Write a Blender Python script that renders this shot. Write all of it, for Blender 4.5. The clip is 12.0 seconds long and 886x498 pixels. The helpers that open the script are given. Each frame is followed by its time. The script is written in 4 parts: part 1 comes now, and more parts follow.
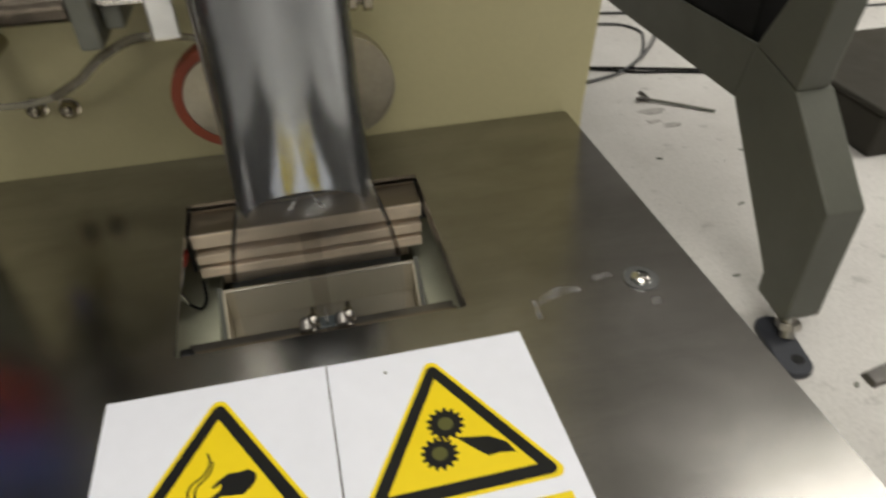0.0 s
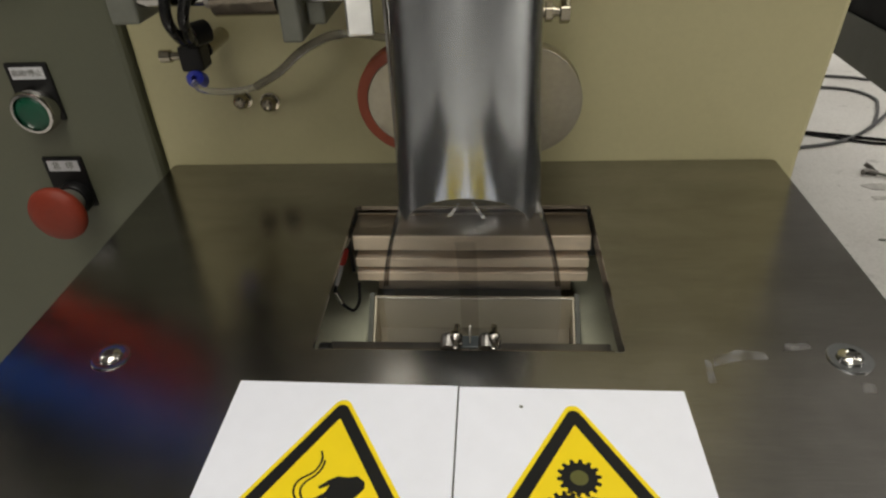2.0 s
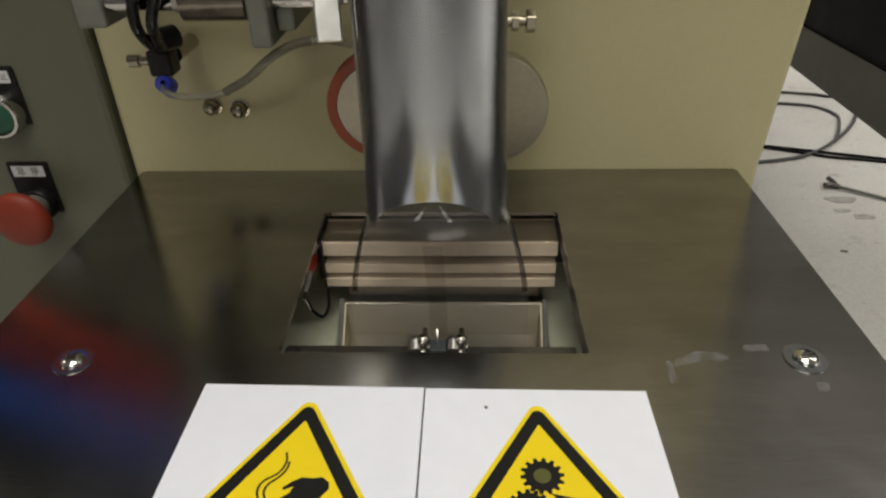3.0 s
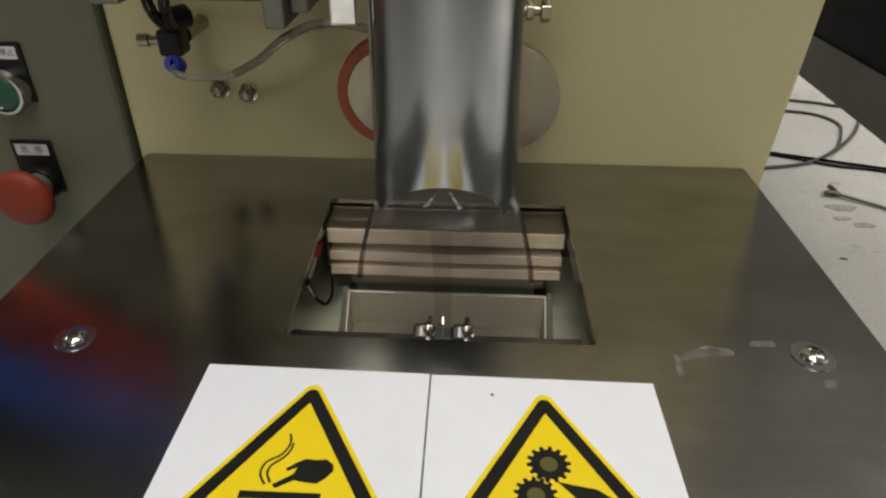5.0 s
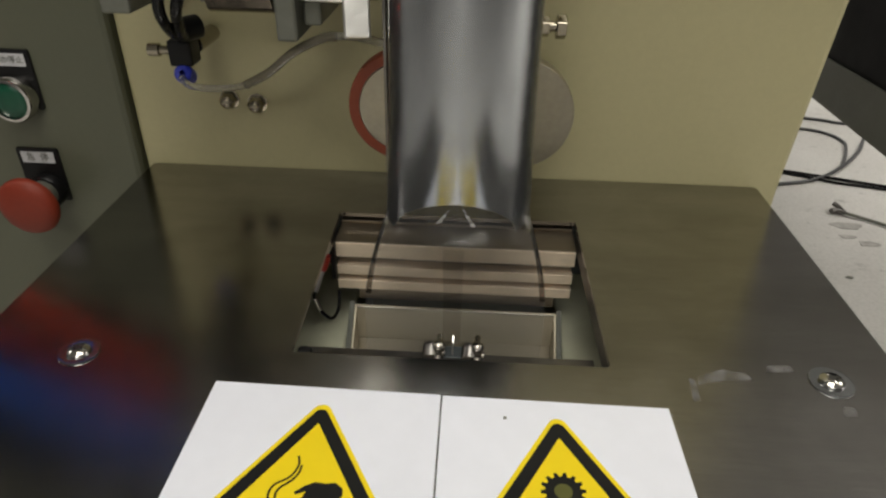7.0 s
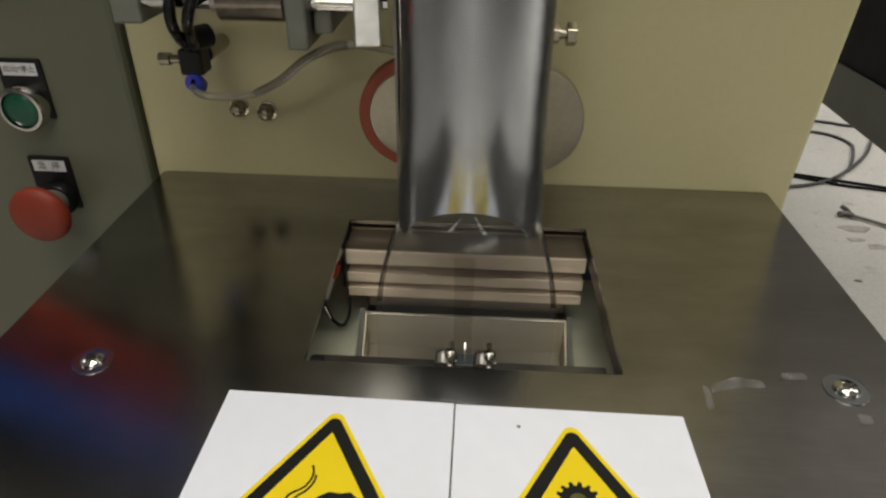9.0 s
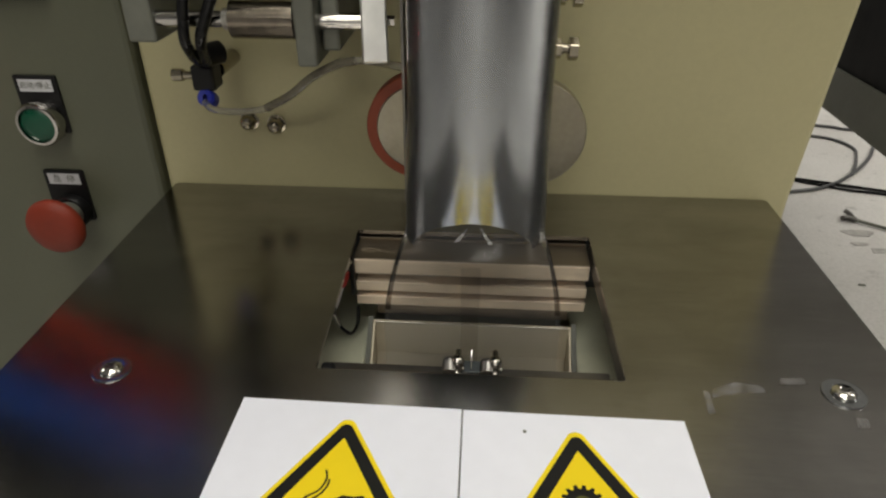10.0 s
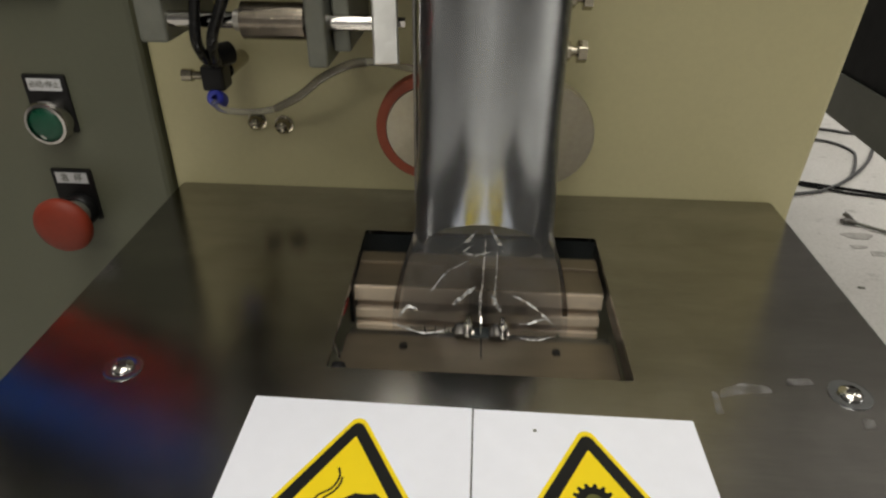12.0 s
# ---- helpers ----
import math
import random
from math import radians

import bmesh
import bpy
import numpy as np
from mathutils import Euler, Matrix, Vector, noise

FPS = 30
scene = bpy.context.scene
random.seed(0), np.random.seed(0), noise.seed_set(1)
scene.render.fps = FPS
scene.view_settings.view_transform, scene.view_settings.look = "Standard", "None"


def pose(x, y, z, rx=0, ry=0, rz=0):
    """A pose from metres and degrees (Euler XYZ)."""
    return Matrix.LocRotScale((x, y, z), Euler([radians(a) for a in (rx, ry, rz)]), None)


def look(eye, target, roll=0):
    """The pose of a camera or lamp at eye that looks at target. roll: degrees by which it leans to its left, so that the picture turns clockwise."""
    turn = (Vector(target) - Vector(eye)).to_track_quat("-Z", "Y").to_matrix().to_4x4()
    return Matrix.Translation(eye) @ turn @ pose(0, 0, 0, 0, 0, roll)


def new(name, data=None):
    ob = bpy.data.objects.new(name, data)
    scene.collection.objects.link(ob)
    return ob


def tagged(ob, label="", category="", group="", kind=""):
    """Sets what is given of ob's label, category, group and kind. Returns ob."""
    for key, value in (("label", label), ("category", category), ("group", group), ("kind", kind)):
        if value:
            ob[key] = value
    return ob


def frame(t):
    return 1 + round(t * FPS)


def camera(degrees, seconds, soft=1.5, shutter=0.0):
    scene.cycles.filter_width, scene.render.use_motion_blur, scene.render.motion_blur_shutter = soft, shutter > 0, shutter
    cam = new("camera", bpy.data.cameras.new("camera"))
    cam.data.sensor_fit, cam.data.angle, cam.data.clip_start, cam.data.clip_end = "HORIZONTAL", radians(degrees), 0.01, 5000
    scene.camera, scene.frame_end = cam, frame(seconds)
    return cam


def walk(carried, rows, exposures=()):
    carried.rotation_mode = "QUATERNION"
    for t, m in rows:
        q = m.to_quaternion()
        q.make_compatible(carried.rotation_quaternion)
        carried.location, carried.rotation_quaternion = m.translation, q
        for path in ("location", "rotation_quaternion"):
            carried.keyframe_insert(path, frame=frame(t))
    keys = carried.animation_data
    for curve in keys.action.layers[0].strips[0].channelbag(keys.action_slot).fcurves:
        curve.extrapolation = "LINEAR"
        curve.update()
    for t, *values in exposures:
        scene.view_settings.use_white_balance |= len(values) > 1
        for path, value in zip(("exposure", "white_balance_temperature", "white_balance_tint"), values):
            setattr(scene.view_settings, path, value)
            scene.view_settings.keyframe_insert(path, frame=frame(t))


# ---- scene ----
cam = camera(67.9, 12.0, 2.3, 0.4)
PATH = [
    (0, (0.006, -0.283, 0.279), (0.357, 1.242, -0.967), -1.0),
    (0.5, (-0.002, -0.276, 0.284), (0.073, 1.346, -0.883), -3.3),
    (1, (0.009, -0.252, 0.261), (-0.126, 1.362, -0.913), -3.7),
    (1.5, (0.007, -0.25, 0.242), (-0.139, 1.369, -0.923), -3.0),
    (2, (0.014, -0.268, 0.248), (-0.136, 1.385, -0.868), -2.9),
    (2.5, (0.014, -0.273, 0.245), (-0.097, 1.389, -0.862), -1.4),
    (3, (0.019, -0.274, 0.245), (-0.057, 1.405, -0.838), -1.4),
    (3.5, (0.019, -0.276, 0.241), (-0.037, 1.407, -0.838), -0.4),
    (5.5, (0.009, -0.276, 0.235), (-0.06, 1.401, -0.853), 0.9),
    (6, (0.007, -0.273, 0.231), (-0.061, 1.402, -0.86), 1.4),
    (6.5, (0.006, -0.27, 0.233), (-0.057, 1.412, -0.848), 1.6),
    (7, (0.005, -0.269, 0.238), (-0.061, 1.426, -0.821), 1.4),
    (9, (0.001, -0.268, 0.24), (-0.08, 1.432, -0.81), 0.9),
    (9.5, (0.002, -0.272, 0.244), (-0.083, 1.432, -0.802), 0.5),
    (10, (0.0, -0.276, 0.248), (-0.095, 1.432, -0.788), 0.3),
    (10.5, (-0.001, -0.279, 0.25), (-0.098, 1.435, -0.775), 0.3),
    (11, (-0.002, -0.28, 0.253), (-0.098, 1.433, -0.775), 0.1),
    (11.5, (-0.002, -0.279, 0.252), (-0.092, 1.431, -0.782), 0.1),
    (12, (-0.007, -0.279, 0.249), (-0.095, 1.431, -0.784), 0.7),
]
walk(cam, [(t, look(eye, target, roll)) for t, eye, target, roll in PATH])
# ---------------------------------------------------------------- world, lights
world = bpy.data.worlds.new("world")
scene.world = world
world.use_nodes = True
world.node_tree.nodes["Background"].inputs[0].default_value = (0.55, 0.58, 0.62, 1)
world.node_tree.nodes["Background"].inputs[1].default_value = 0.05
scene.view_settings.exposure = 0.0

FLOOR_Z = -0.424
CEIL_Z = 2.10
# Added unseen lamps, placed by the light wanted: x, y, watts, spread of the reflector
ADDED_LAMPS = [(0.05, -0.32, 6.2, 98), (1.85, 0.50, 9.0, 120), (3.3, 0.5, 46.0, 120), (1.0, 3.6, 48.0, 150), (-0.12, -1.4, 9.2, 105), (-0.5, -3.5, 36.0, 150), (-3.4, 0.6, 15.0, 150)]
for lx, ly, watts, spread in ADDED_LAMPS:
    data = bpy.data.lights.new("added_lamp_light", "AREA")
    data.shape, data.size, data.size_y, data.energy, data.color = "RECTANGLE", 1.16, 0.56, watts, (1.0, 0.965, 0.87)
    data.spread = radians(spread)
    lamp_ob = new("added_lamp_light", data)
    lamp_ob.matrix_basis = pose(lx, ly, CEIL_Z - 0.075)


# ---------------------------------------------------------------- materials
def nodes_of(name):
    mat = bpy.data.materials.new(name)
    mat.use_nodes = True
    nt = mat.node_tree
    return mat, nt, nt.nodes["Principled BSDF"]


def noise_node(nt, scale, detail=4.0, stretch=(1, 1, 1), rough=0.55):
    tc = nt.nodes.new("ShaderNodeTexCoord")
    mp = nt.nodes.new("ShaderNodeMapping")
    mp.inputs["Scale"].default_value = stretch
    nz = nt.nodes.new("ShaderNodeTexNoise")
    nz.inputs["Scale"].default_value = scale
    nz.inputs["Detail"].default_value = detail
    nz.inputs["Roughness"].default_value = rough
    nt.links.new(tc.outputs["Object"], mp.inputs["Vector"])
    nt.links.new(mp.outputs["Vector"], nz.inputs["Vector"])
    return nz.outputs["Fac"]


def ramp(nt, fac, a, b, lo=0.35, hi=0.65):
    r = nt.nodes.new("ShaderNodeValToRGB")
    r.color_ramp.elements[0].position, r.color_ramp.elements[1].position = lo, hi
    r.color_ramp.elements[0].color = (*a, 1) if isinstance(a, tuple) else (a, a, a, 1)
    r.color_ramp.elements[1].color = (*b, 1) if isinstance(b, tuple) else (b, b, b, 1)
    nt.links.new(fac, r.inputs["Fac"])
    return r.outputs["Color"]


def mixed(nt, a, b, fac, kind="MULTIPLY"):
    m = nt.nodes.new("ShaderNodeMix")
    m.data_type, m.blend_type = "RGBA", kind
    m.inputs["Factor"].default_value = fac
    nt.links.new(a, m.inputs["A"])
    nt.links.new(b, m.inputs["B"])
    return m.outputs["Result"]


def surface(name, color, rough=0.5, metal=0.0, vary=0.12, grain=60.0, stain=7.0, bump=0.0, bump_scale=300.0, stretch=(1, 1, 1), rough_vary=0.06, coat=0.0):
    """Colour with stains and grain, uneven roughness and a fine relief."""
    mat, nt, p = nodes_of(name)
    lo = tuple(max(c * (1 - vary), 0) for c in color)
    hi = tuple(min(c * (1 + vary), 1) for c in color)
    big = ramp(nt, noise_node(nt, stain, 5.0), lo, hi, 0.3, 0.7)
    fine = ramp(nt, noise_node(nt, grain, 3.0, stretch), 1 - vary * 0.8, 1.0, 0.3, 0.7)
    nt.links.new(mixed(nt, big, fine, 1.0), p.inputs["Base Color"])
    nt.links.new(ramp(nt, noise_node(nt, stain * 2.3, 6.0), max(rough - rough_vary, 0.02), min(rough + rough_vary, 1), 0.3, 0.7), p.inputs["Roughness"])
    p.inputs["Metallic"].default_value = metal
    p.inputs["Coat Weight"].default_value = coat
    if bump:
        b = nt.nodes.new("ShaderNodeBump")
        b.inputs["Strength"].default_value = bump
        b.inputs["Distance"].default_value = 0.0006
        nt.links.new(noise_node(nt, bump_scale, 3.0, stretch), b.inputs["Height"])
        nt.links.new(b.outputs["Normal"], p.inputs["Normal"])
    return mat


def glow(name, color, strength):
    mat, nt, p = nodes_of(name)
    p.inputs["Base Color"].default_value = (*[c * 0.1 for c in color], 1)
    p.inputs["Emission Color"].default_value = (*color, 1)
    p.inputs["Emission Strength"].default_value = strength
    return mat


def clear_film(name, tint=(0.93, 0.94, 0.95), gloss=0.08, ior=1.5, haze=0.0):
    """Thin clear plastic: light goes straight through, the gloss follows the angle."""
    mat, nt, p = nodes_of(name)
    out = nt.nodes["Material Output"]
    tr = nt.nodes.new("ShaderNodeBsdfTransparent")
    tr.inputs["Color"].default_value = (*tint, 1)
    gl = nt.nodes.new("ShaderNodeBsdfGlossy")
    gl.inputs["Roughness"].default_value = gloss
    gl.inputs["Color"].default_value = (1, 1, 1, 1)
    fr = nt.nodes.new("ShaderNodeFresnel")
    fr.inputs["IOR"].default_value = ior
    mx = nt.nodes.new("ShaderNodeMixShader")
    nt.links.new(fr.outputs["Fac"], mx.inputs["Fac"])
    nt.links.new(tr.outputs["BSDF"], mx.inputs[1])
    nt.links.new(gl.outputs["BSDF"], mx.inputs[2])
    veil = nt.nodes.new("ShaderNodeMixShader")
    veil.inputs["Fac"].default_value = haze
    p.inputs["Base Color"].default_value = (0.8, 0.82, 0.85, 1)
    p.inputs["Roughness"].default_value = 0.6
    nt.links.new(mx.outputs["Shader"], veil.inputs[1])
    nt.links.new(p.outputs["BSDF"], veil.inputs[2])
    nt.links.new(veil.outputs["Shader"], out.inputs["Surface"])
    return mat


def plate_steel():
    """Brushed stainless sheet with rub marks and wiped smears."""
    mat, nt, p = nodes_of("brushed_steel_plate")
    p.inputs["Metallic"].default_value = 1.0
    broad = ramp(nt, noise_node(nt, 3.5, 3.0, (1.0, 1.6, 1), 0.5), (0.36, 0.345, 0.325), (0.51, 0.495, 0.48), 0.3, 0.7)
    wipe = ramp(nt, noise_node(nt, 9.0, 5.0, (0.5, 2.4, 1), 0.6), 0.80, 1.0, 0.3, 0.62)
    base = mixed(nt, broad, wipe, 1.0)
    brush = ramp(nt, noise_node(nt, 40.0, 3.0, (1, 30, 1)), 0.88, 1.0, 0.3, 0.7)
    swirl = noise_node(nt, 14.0, 6.0, (1.0, 0.8, 1), 0.62)
    swirl.node.inputs["Distortion"].default_value = 0.9
    marks = ramp(nt, swirl, 0.86, 1.0, 0.38, 0.68)
    nt.links.new(mixed(nt, mixed(nt, base, brush, 1.0), marks, 1.0), p.inputs["Base Color"])
    smear = ramp(nt, noise_node(nt, 9.0, 4.0, (1.0, 0.7, 1), 0.5), 0.138, 0.150, 0.3, 0.75)
    rub = ramp(nt, swirl, 0.0, 0.035, 0.36, 0.80)
    rough = mixed(nt, smear, rub, 1.0, "ADD")
    tc = nt.nodes.new("ShaderNodeTexCoord")
    flat = nt.nodes.new("ShaderNodeMapping")
    flat.vector_type = "TEXTURE"
    flat.inputs["Location"].default_value = (0.040, -0.100, 0.0)
    flat.inputs["Rotation"].default_value = (0, 0, radians(-12))
    flat.inputs["Scale"].default_value = (0.280, 0.300, 1.0)
    nt.links.new(tc.outputs["Object"], flat.inputs["Vector"])
    ball = nt.nodes.new("ShaderNodeTexGradient")
    ball.gradient_type = "SPHERICAL"
    nt.links.new(flat.outputs["Vector"], ball.inputs["Vector"])
    soft_edge = ramp(nt, ball.outputs["Fac"], 0.0, 0.088, 0.0, 0.50)
    soft_edge.node.color_ramp.interpolation = "EASE"
    worn = mixed(nt, soft_edge, ramp(nt, swirl, 0.80, 1.0, 0.35, 0.65), 1.0)
    nt.links.new(mixed(nt, rough, worn, 1.0, "ADD"), p.inputs["Roughness"])
    b = nt.nodes.new("ShaderNodeBump")
    b.inputs["Strength"].default_value = 0.12
    b.inputs["Distance"].default_value = 0.0003
    nt.links.new(noise_node(nt, 60.0, 3.0, (1, 25, 1)), b.inputs["Height"])
    nt.links.new(b.outputs["Normal"], p.inputs["Normal"])
    return mat


M_PLATE = plate_steel()
M_TUBE = surface("polished_steel_tube", (0.465, 0.485, 0.505), 0.19, 1.0, 0.14, 30, 9, 0.05, 90, (6, 6, 0.3), 0.03)
M_STEEL = surface("worn_steel", (0.46, 0.44, 0.40), 0.36, 1.0, 0.12, 120, 25, 0.08, 400)
M_DARKSTEEL = surface("blackened_steel", (0.20, 0.19, 0.18), 0.37, 1.0, 0.2, 140, 30, 0.1, 400)
M_JAW = surface("heater_jaw_steel", (0.86, 0.72, 0.56), 0.5, 0.25, 0.14, 160, 30, 0.1, 500, (0.15, 1, 1))
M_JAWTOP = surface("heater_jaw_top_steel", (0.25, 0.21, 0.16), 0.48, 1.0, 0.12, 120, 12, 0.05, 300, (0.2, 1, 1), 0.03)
M_CHROME = surface("chrome", (0.60, 0.58, 0.55), 0.09, 1.0, 0.04, 60, 20)
M_STUD = surface("oily_chrome", (0.34, 0.32, 0.29), 0.15, 1.0, 0.12, 80, 30)
M_ALU = surface("bright_aluminium", (0.92, 0.91, 0.88), 0.36, 1.0, 0.05, 90, 40, 0.6, 110)
M_OILSTEEL = surface("oily_dark_steel", (0.30, 0.26, 0.21), 0.20, 1.0, 0.3, 160, 60, 0.25, 200)
M_GREYBLOCK = surface("grey_cast_aluminium", (0.20, 0.205, 0.175), 0.5, 0.4, 0.12, 150, 30, 0.15, 500)
M_CREAM = surface("cream_green_paint", (0.505, 0.463, 0.268), 0.42, 0.0, 0.05, 220, 4, 0.1, 700)
# The door's weaker light is put into its colour, far darker than M_CREAM.
M_SHADEDDOOR = surface("shaded_door_paint", (0.120, 0.125, 0.085), 0.42, 0.0, 0.05, 220, 4, 0.1, 700)
M_DECK = surface("pale_green_paint", (0.56, 0.57, 0.44), 0.5, 0.0, 0.08, 120, 12, 0.1, 500)
M_CHUTE = surface("dull_stainless_chute", (0.54, 0.48, 0.36), 0.42, 0.2, 0.10, 90, 14, 0.08, 400)
M_WHITE = surface("white_sticker_vinyl", (0.82, 0.835, 0.92), 0.38, 0.0, 0.03, 90, 10)
M_YELLOW = surface("signal_yellow_print", (0.86, 0.65, 0.008), 0.4, 0.0, 0.03, 90, 10)
M_BLACK = surface("black_print", (0.012, 0.012, 0.012), 0.42, 0.0, 0.2, 90, 10)
M_HUB = surface("dark_olive_print", (0.10, 0.10, 0.02), 0.5, 0.0, 0.1, 90, 10)
M_BLACKPLASTIC = surface("black_plastic", (0.010, 0.010, 0.0105), 0.34, 0.0, 0.2, 200, 20)
M_LABEL = surface("white_label_paper", (0.66, 0.66, 0.68), 0.5, 0.0, 0.05, 200, 30)
M_RED = surface("red_button_plastic", (0.23, 0.026, 0.008), 0.55, 0.0, 0.08, 200, 25)
M_GREEN = surface("green_button_plastic", (0.006, 0.085, 0.045), 0.3, 0.0, 0.15, 200, 25)
M_RUBBER = surface("red_brown_silicone", (0.27, 0.058, 0.026), 0.55, 0.0, 0.12, 200, 30, 0.1, 500)
M_DISC = surface("turned_steel_face", (0.40, 0.37, 0.30), 0.35, 1.0, 0.12, 260, 12, 0.12, 500)
M_BLUE = surface("blue_plastic_collar", (0.02, 0.035, 0.42), 0.35, 0.0, 0.1, 200, 30)
M_HOSE = surface("black_hose", (0.009, 0.009, 0.0095), 0.25, 0.0, 0.15, 200, 20)
M_BRASS = surface("nickel_brass", (0.38, 0.345, 0.27), 0.18, 1.0, 0.1, 200, 30)
M_CLEARHOSE = surface("cloudy_clear_hose", (0.72, 0.70, 0.62), 0.12, 0.0, 0.08, 200, 40)
M_CLEARHOSE.node_tree.nodes["Principled BSDF"].inputs["Transmission Weight"].default_value = 0.8
M_OILTUBE = surface("brownish_clear_sleeve", (0.34, 0.31, 0.23), 0.10, 0.0, 0.15, 200, 40)
M_OILTUBE.node_tree.nodes["Principled BSDF"].inputs["Transmission Weight"].default_value = 0.6
M_FILM = clear_film("clear_packing_film", (0.978, 0.98, 0.984), 0.09, 1.20, 0.035)
M_FOLD = clear_film("folded_packing_film", (0.42, 0.39, 0.37), 0.2, 1.04)
M_SEAM = clear_film("doubled_packing_film", (0.89, 0.88, 0.87), 0.2, 1.03)
M_CRINKLE = clear_film("crinkled_packing_film", (0.985, 0.985, 0.988), 0.07, 1.42, 0.02)


def glint_film():
    """Sharp film folds: partly clear, glossy, and painted white in place of lamp glints."""
    mat, nt, p = nodes_of("white_glint_crease")
    p.inputs["Base Color"].default_value = (0.9, 0.9, 0.9, 1)
    p.inputs["Roughness"].default_value = 0.18
    p.inputs["Specular IOR Level"].default_value = 1.0
    nt.links.new(ramp(nt, noise_node(nt, 320.0, 3.0), 0.25, 1.0, 0.36, 0.56), p.inputs["Alpha"])
    return mat


M_GLINT = glint_film()
M_CANDY = surface("orange_snack_stick", (0.86, 0.44, 0.015), 0.45, 0.0, 0.25, 220, 60, 0.5, 350)
M_REDSLEEVE = surface("red_wire_sleeve", (0.5, 0.03, 0.02), 0.4, 0.0, 0.1, 200, 30)
M_FRAME = surface("grey_green_machine_paint", (0.105, 0.108, 0.088), 0.5, 0.0, 0.08, 160, 8, 0.1, 500)
M_DARKSHEET = surface("dull_dark_sheet", (0.060, 0.070, 0.075), 0.45, 0.3, 0.15, 120, 20)
M_CRATE = surface("dark_brown_box", (0.030, 0.026, 0.017), 0.7, 0.0, 0.15, 60, 6)
M_FOOT = surface("dark_blue_grey_casting", (0.040, 0.043, 0.055), 0.5, 0.2, 0.15, 140, 20)
M_LAMINATE = surface("dark_panel_laminate", (0.022, 0.027, 0.024), 0.4, 0.0, 0.15, 120, 12)
M_DARK = surface("dark_machine_shell", (0.005, 0.005, 0.0055), 0.6, 0.0, 0.2, 60, 8)
M_FLAKE = surface("lifting_floor_paint", (0.42, 0.40, 0.38), 0.6, 0.0, 0.25, 120, 40)
M_GREYCABLE = surface("grey_cable", (0.085, 0.085, 0.088), 0.5, 0.0, 0.15, 100, 20)
M_WALL = surface("plain_hall_wall", (0.58, 0.58, 0.60), 0.8, 0.0, 0.08, 12, 1.2)
M_CEIL = surface("plain_hall_ceiling", (0.45, 0.45, 0.44), 0.85, 0.0, 0.06, 12, 1.2)
M_RESIDUE = surface("grey_adhesive_residue", (0.42, 0.41, 0.41), 0.5, 0.3, 0.2, 500, 120)
_nt = M_RESIDUE.node_tree
_nt.links.new(ramp(_nt, noise_node(_nt, 130.0, 5.0, rough=0.7), 0.0, 0.45, 0.42, 0.70), _nt.nodes["Principled BSDF"].inputs["Alpha"])
M_REDBAND = glow("red_band_glow", (1.0, 0.08, 0.03), 0.6)
M_PILOT = glow("red_pilot_lens", (1.0, 0.04, 0.03), 9.0)
M_BLUEBAND = glow("blue_band_glow", (0.02, 0.11, 0.50), 0.85)
M_LAMP = glow("lamp_diffuser", (1.0, 0.97, 0.9), 0.3)


def floor_material():
    mat, nt, p = nodes_of("worn_painted_concrete")
    base = ramp(nt, noise_node(nt, 2.2, 8.0, rough=0.65), (0.52, 0.50, 0.48), (0.66, 0.64, 0.62), 0.3, 0.7)
    spots = ramp(nt, noise_node(nt, 26.0, 5.0, rough=0.6), 0.55, 1.0, 0.28, 0.40)
    fine = ramp(nt, noise_node(nt, 160.0, 3.0), 0.88, 1.0, 0.3, 0.6)
    nt.links.new(mixed(nt, mixed(nt, base, spots, 0.6), fine, 1.0), p.inputs["Base Color"])
    nt.links.new(ramp(nt, noise_node(nt, 8.0, 6.0), 0.45, 0.75, 0.3, 0.7), p.inputs["Roughness"])
    b = nt.nodes.new("ShaderNodeBump")
    b.inputs["Strength"].default_value, b.inputs["Distance"].default_value = 0.25, 0.002
    nt.links.new(noise_node(nt, 60.0, 6.0), b.inputs["Height"])
    nt.links.new(b.outputs["Normal"], p.inputs["Normal"])
    return mat


M_FLOOR = floor_material()
for dull in (M_BLACK, M_BLACKPLASTIC, M_HOSE, M_DARK, M_LAMINATE):
    dull.node_tree.nodes["Principled BSDF"].inputs["Specular IOR Level"].default_value = 0.22


# ---------------------------------------------------------------- mesh helpers
def part(name, bm, material, parent=None, label="", smooth=None, bevel=0.0):
    """Links a bmesh as one mesh object, under a thing or part if one is given."""
    bm.normal_update()
    me = bpy.data.meshes.new(name)
    bm.to_mesh(me)
    bm.free()
    me.materials.append(material)
    ob = new(name, me)
    if smooth is not None:
        for poly in me.polygons:
            poly.use_smooth = True
        me.set_sharp_from_angle(angle=radians(smooth))
    if bevel:
        mod = ob.modifiers.new("worn_edge", "BEVEL")
        mod.width, mod.segments, mod.limit_method = bevel, 2, "ANGLE"
    if parent is not None:
        ob.parent = parent
    if label:
        tagged(ob, label)
    return ob


def thing(name, x, y, z, label, category, group="", kind=""):
    return tagged(new(name), label, category, group, kind) if (x, y, z) == (0, 0, 0) else placed(name, x, y, z, label, category, group, kind)


def placed(name, x, y, z, label, category, group, kind):
    ob = tagged(new(name), label, category, group, kind)
    ob.location = (x, y, z)
    return ob


def box(x0, x1, y0, y1, z0, z1, bm=None):
    bm = bm or bmesh.new()
    m = Matrix.Translation(((x0 + x1) / 2, (y0 + y1) / 2, (z0 + z1) / 2)) @ Matrix.Diagonal((abs(x1 - x0), abs(y1 - y0), abs(z1 - z0), 1))
    bmesh.ops.create_cube(bm, size=1, matrix=m)
    return bm


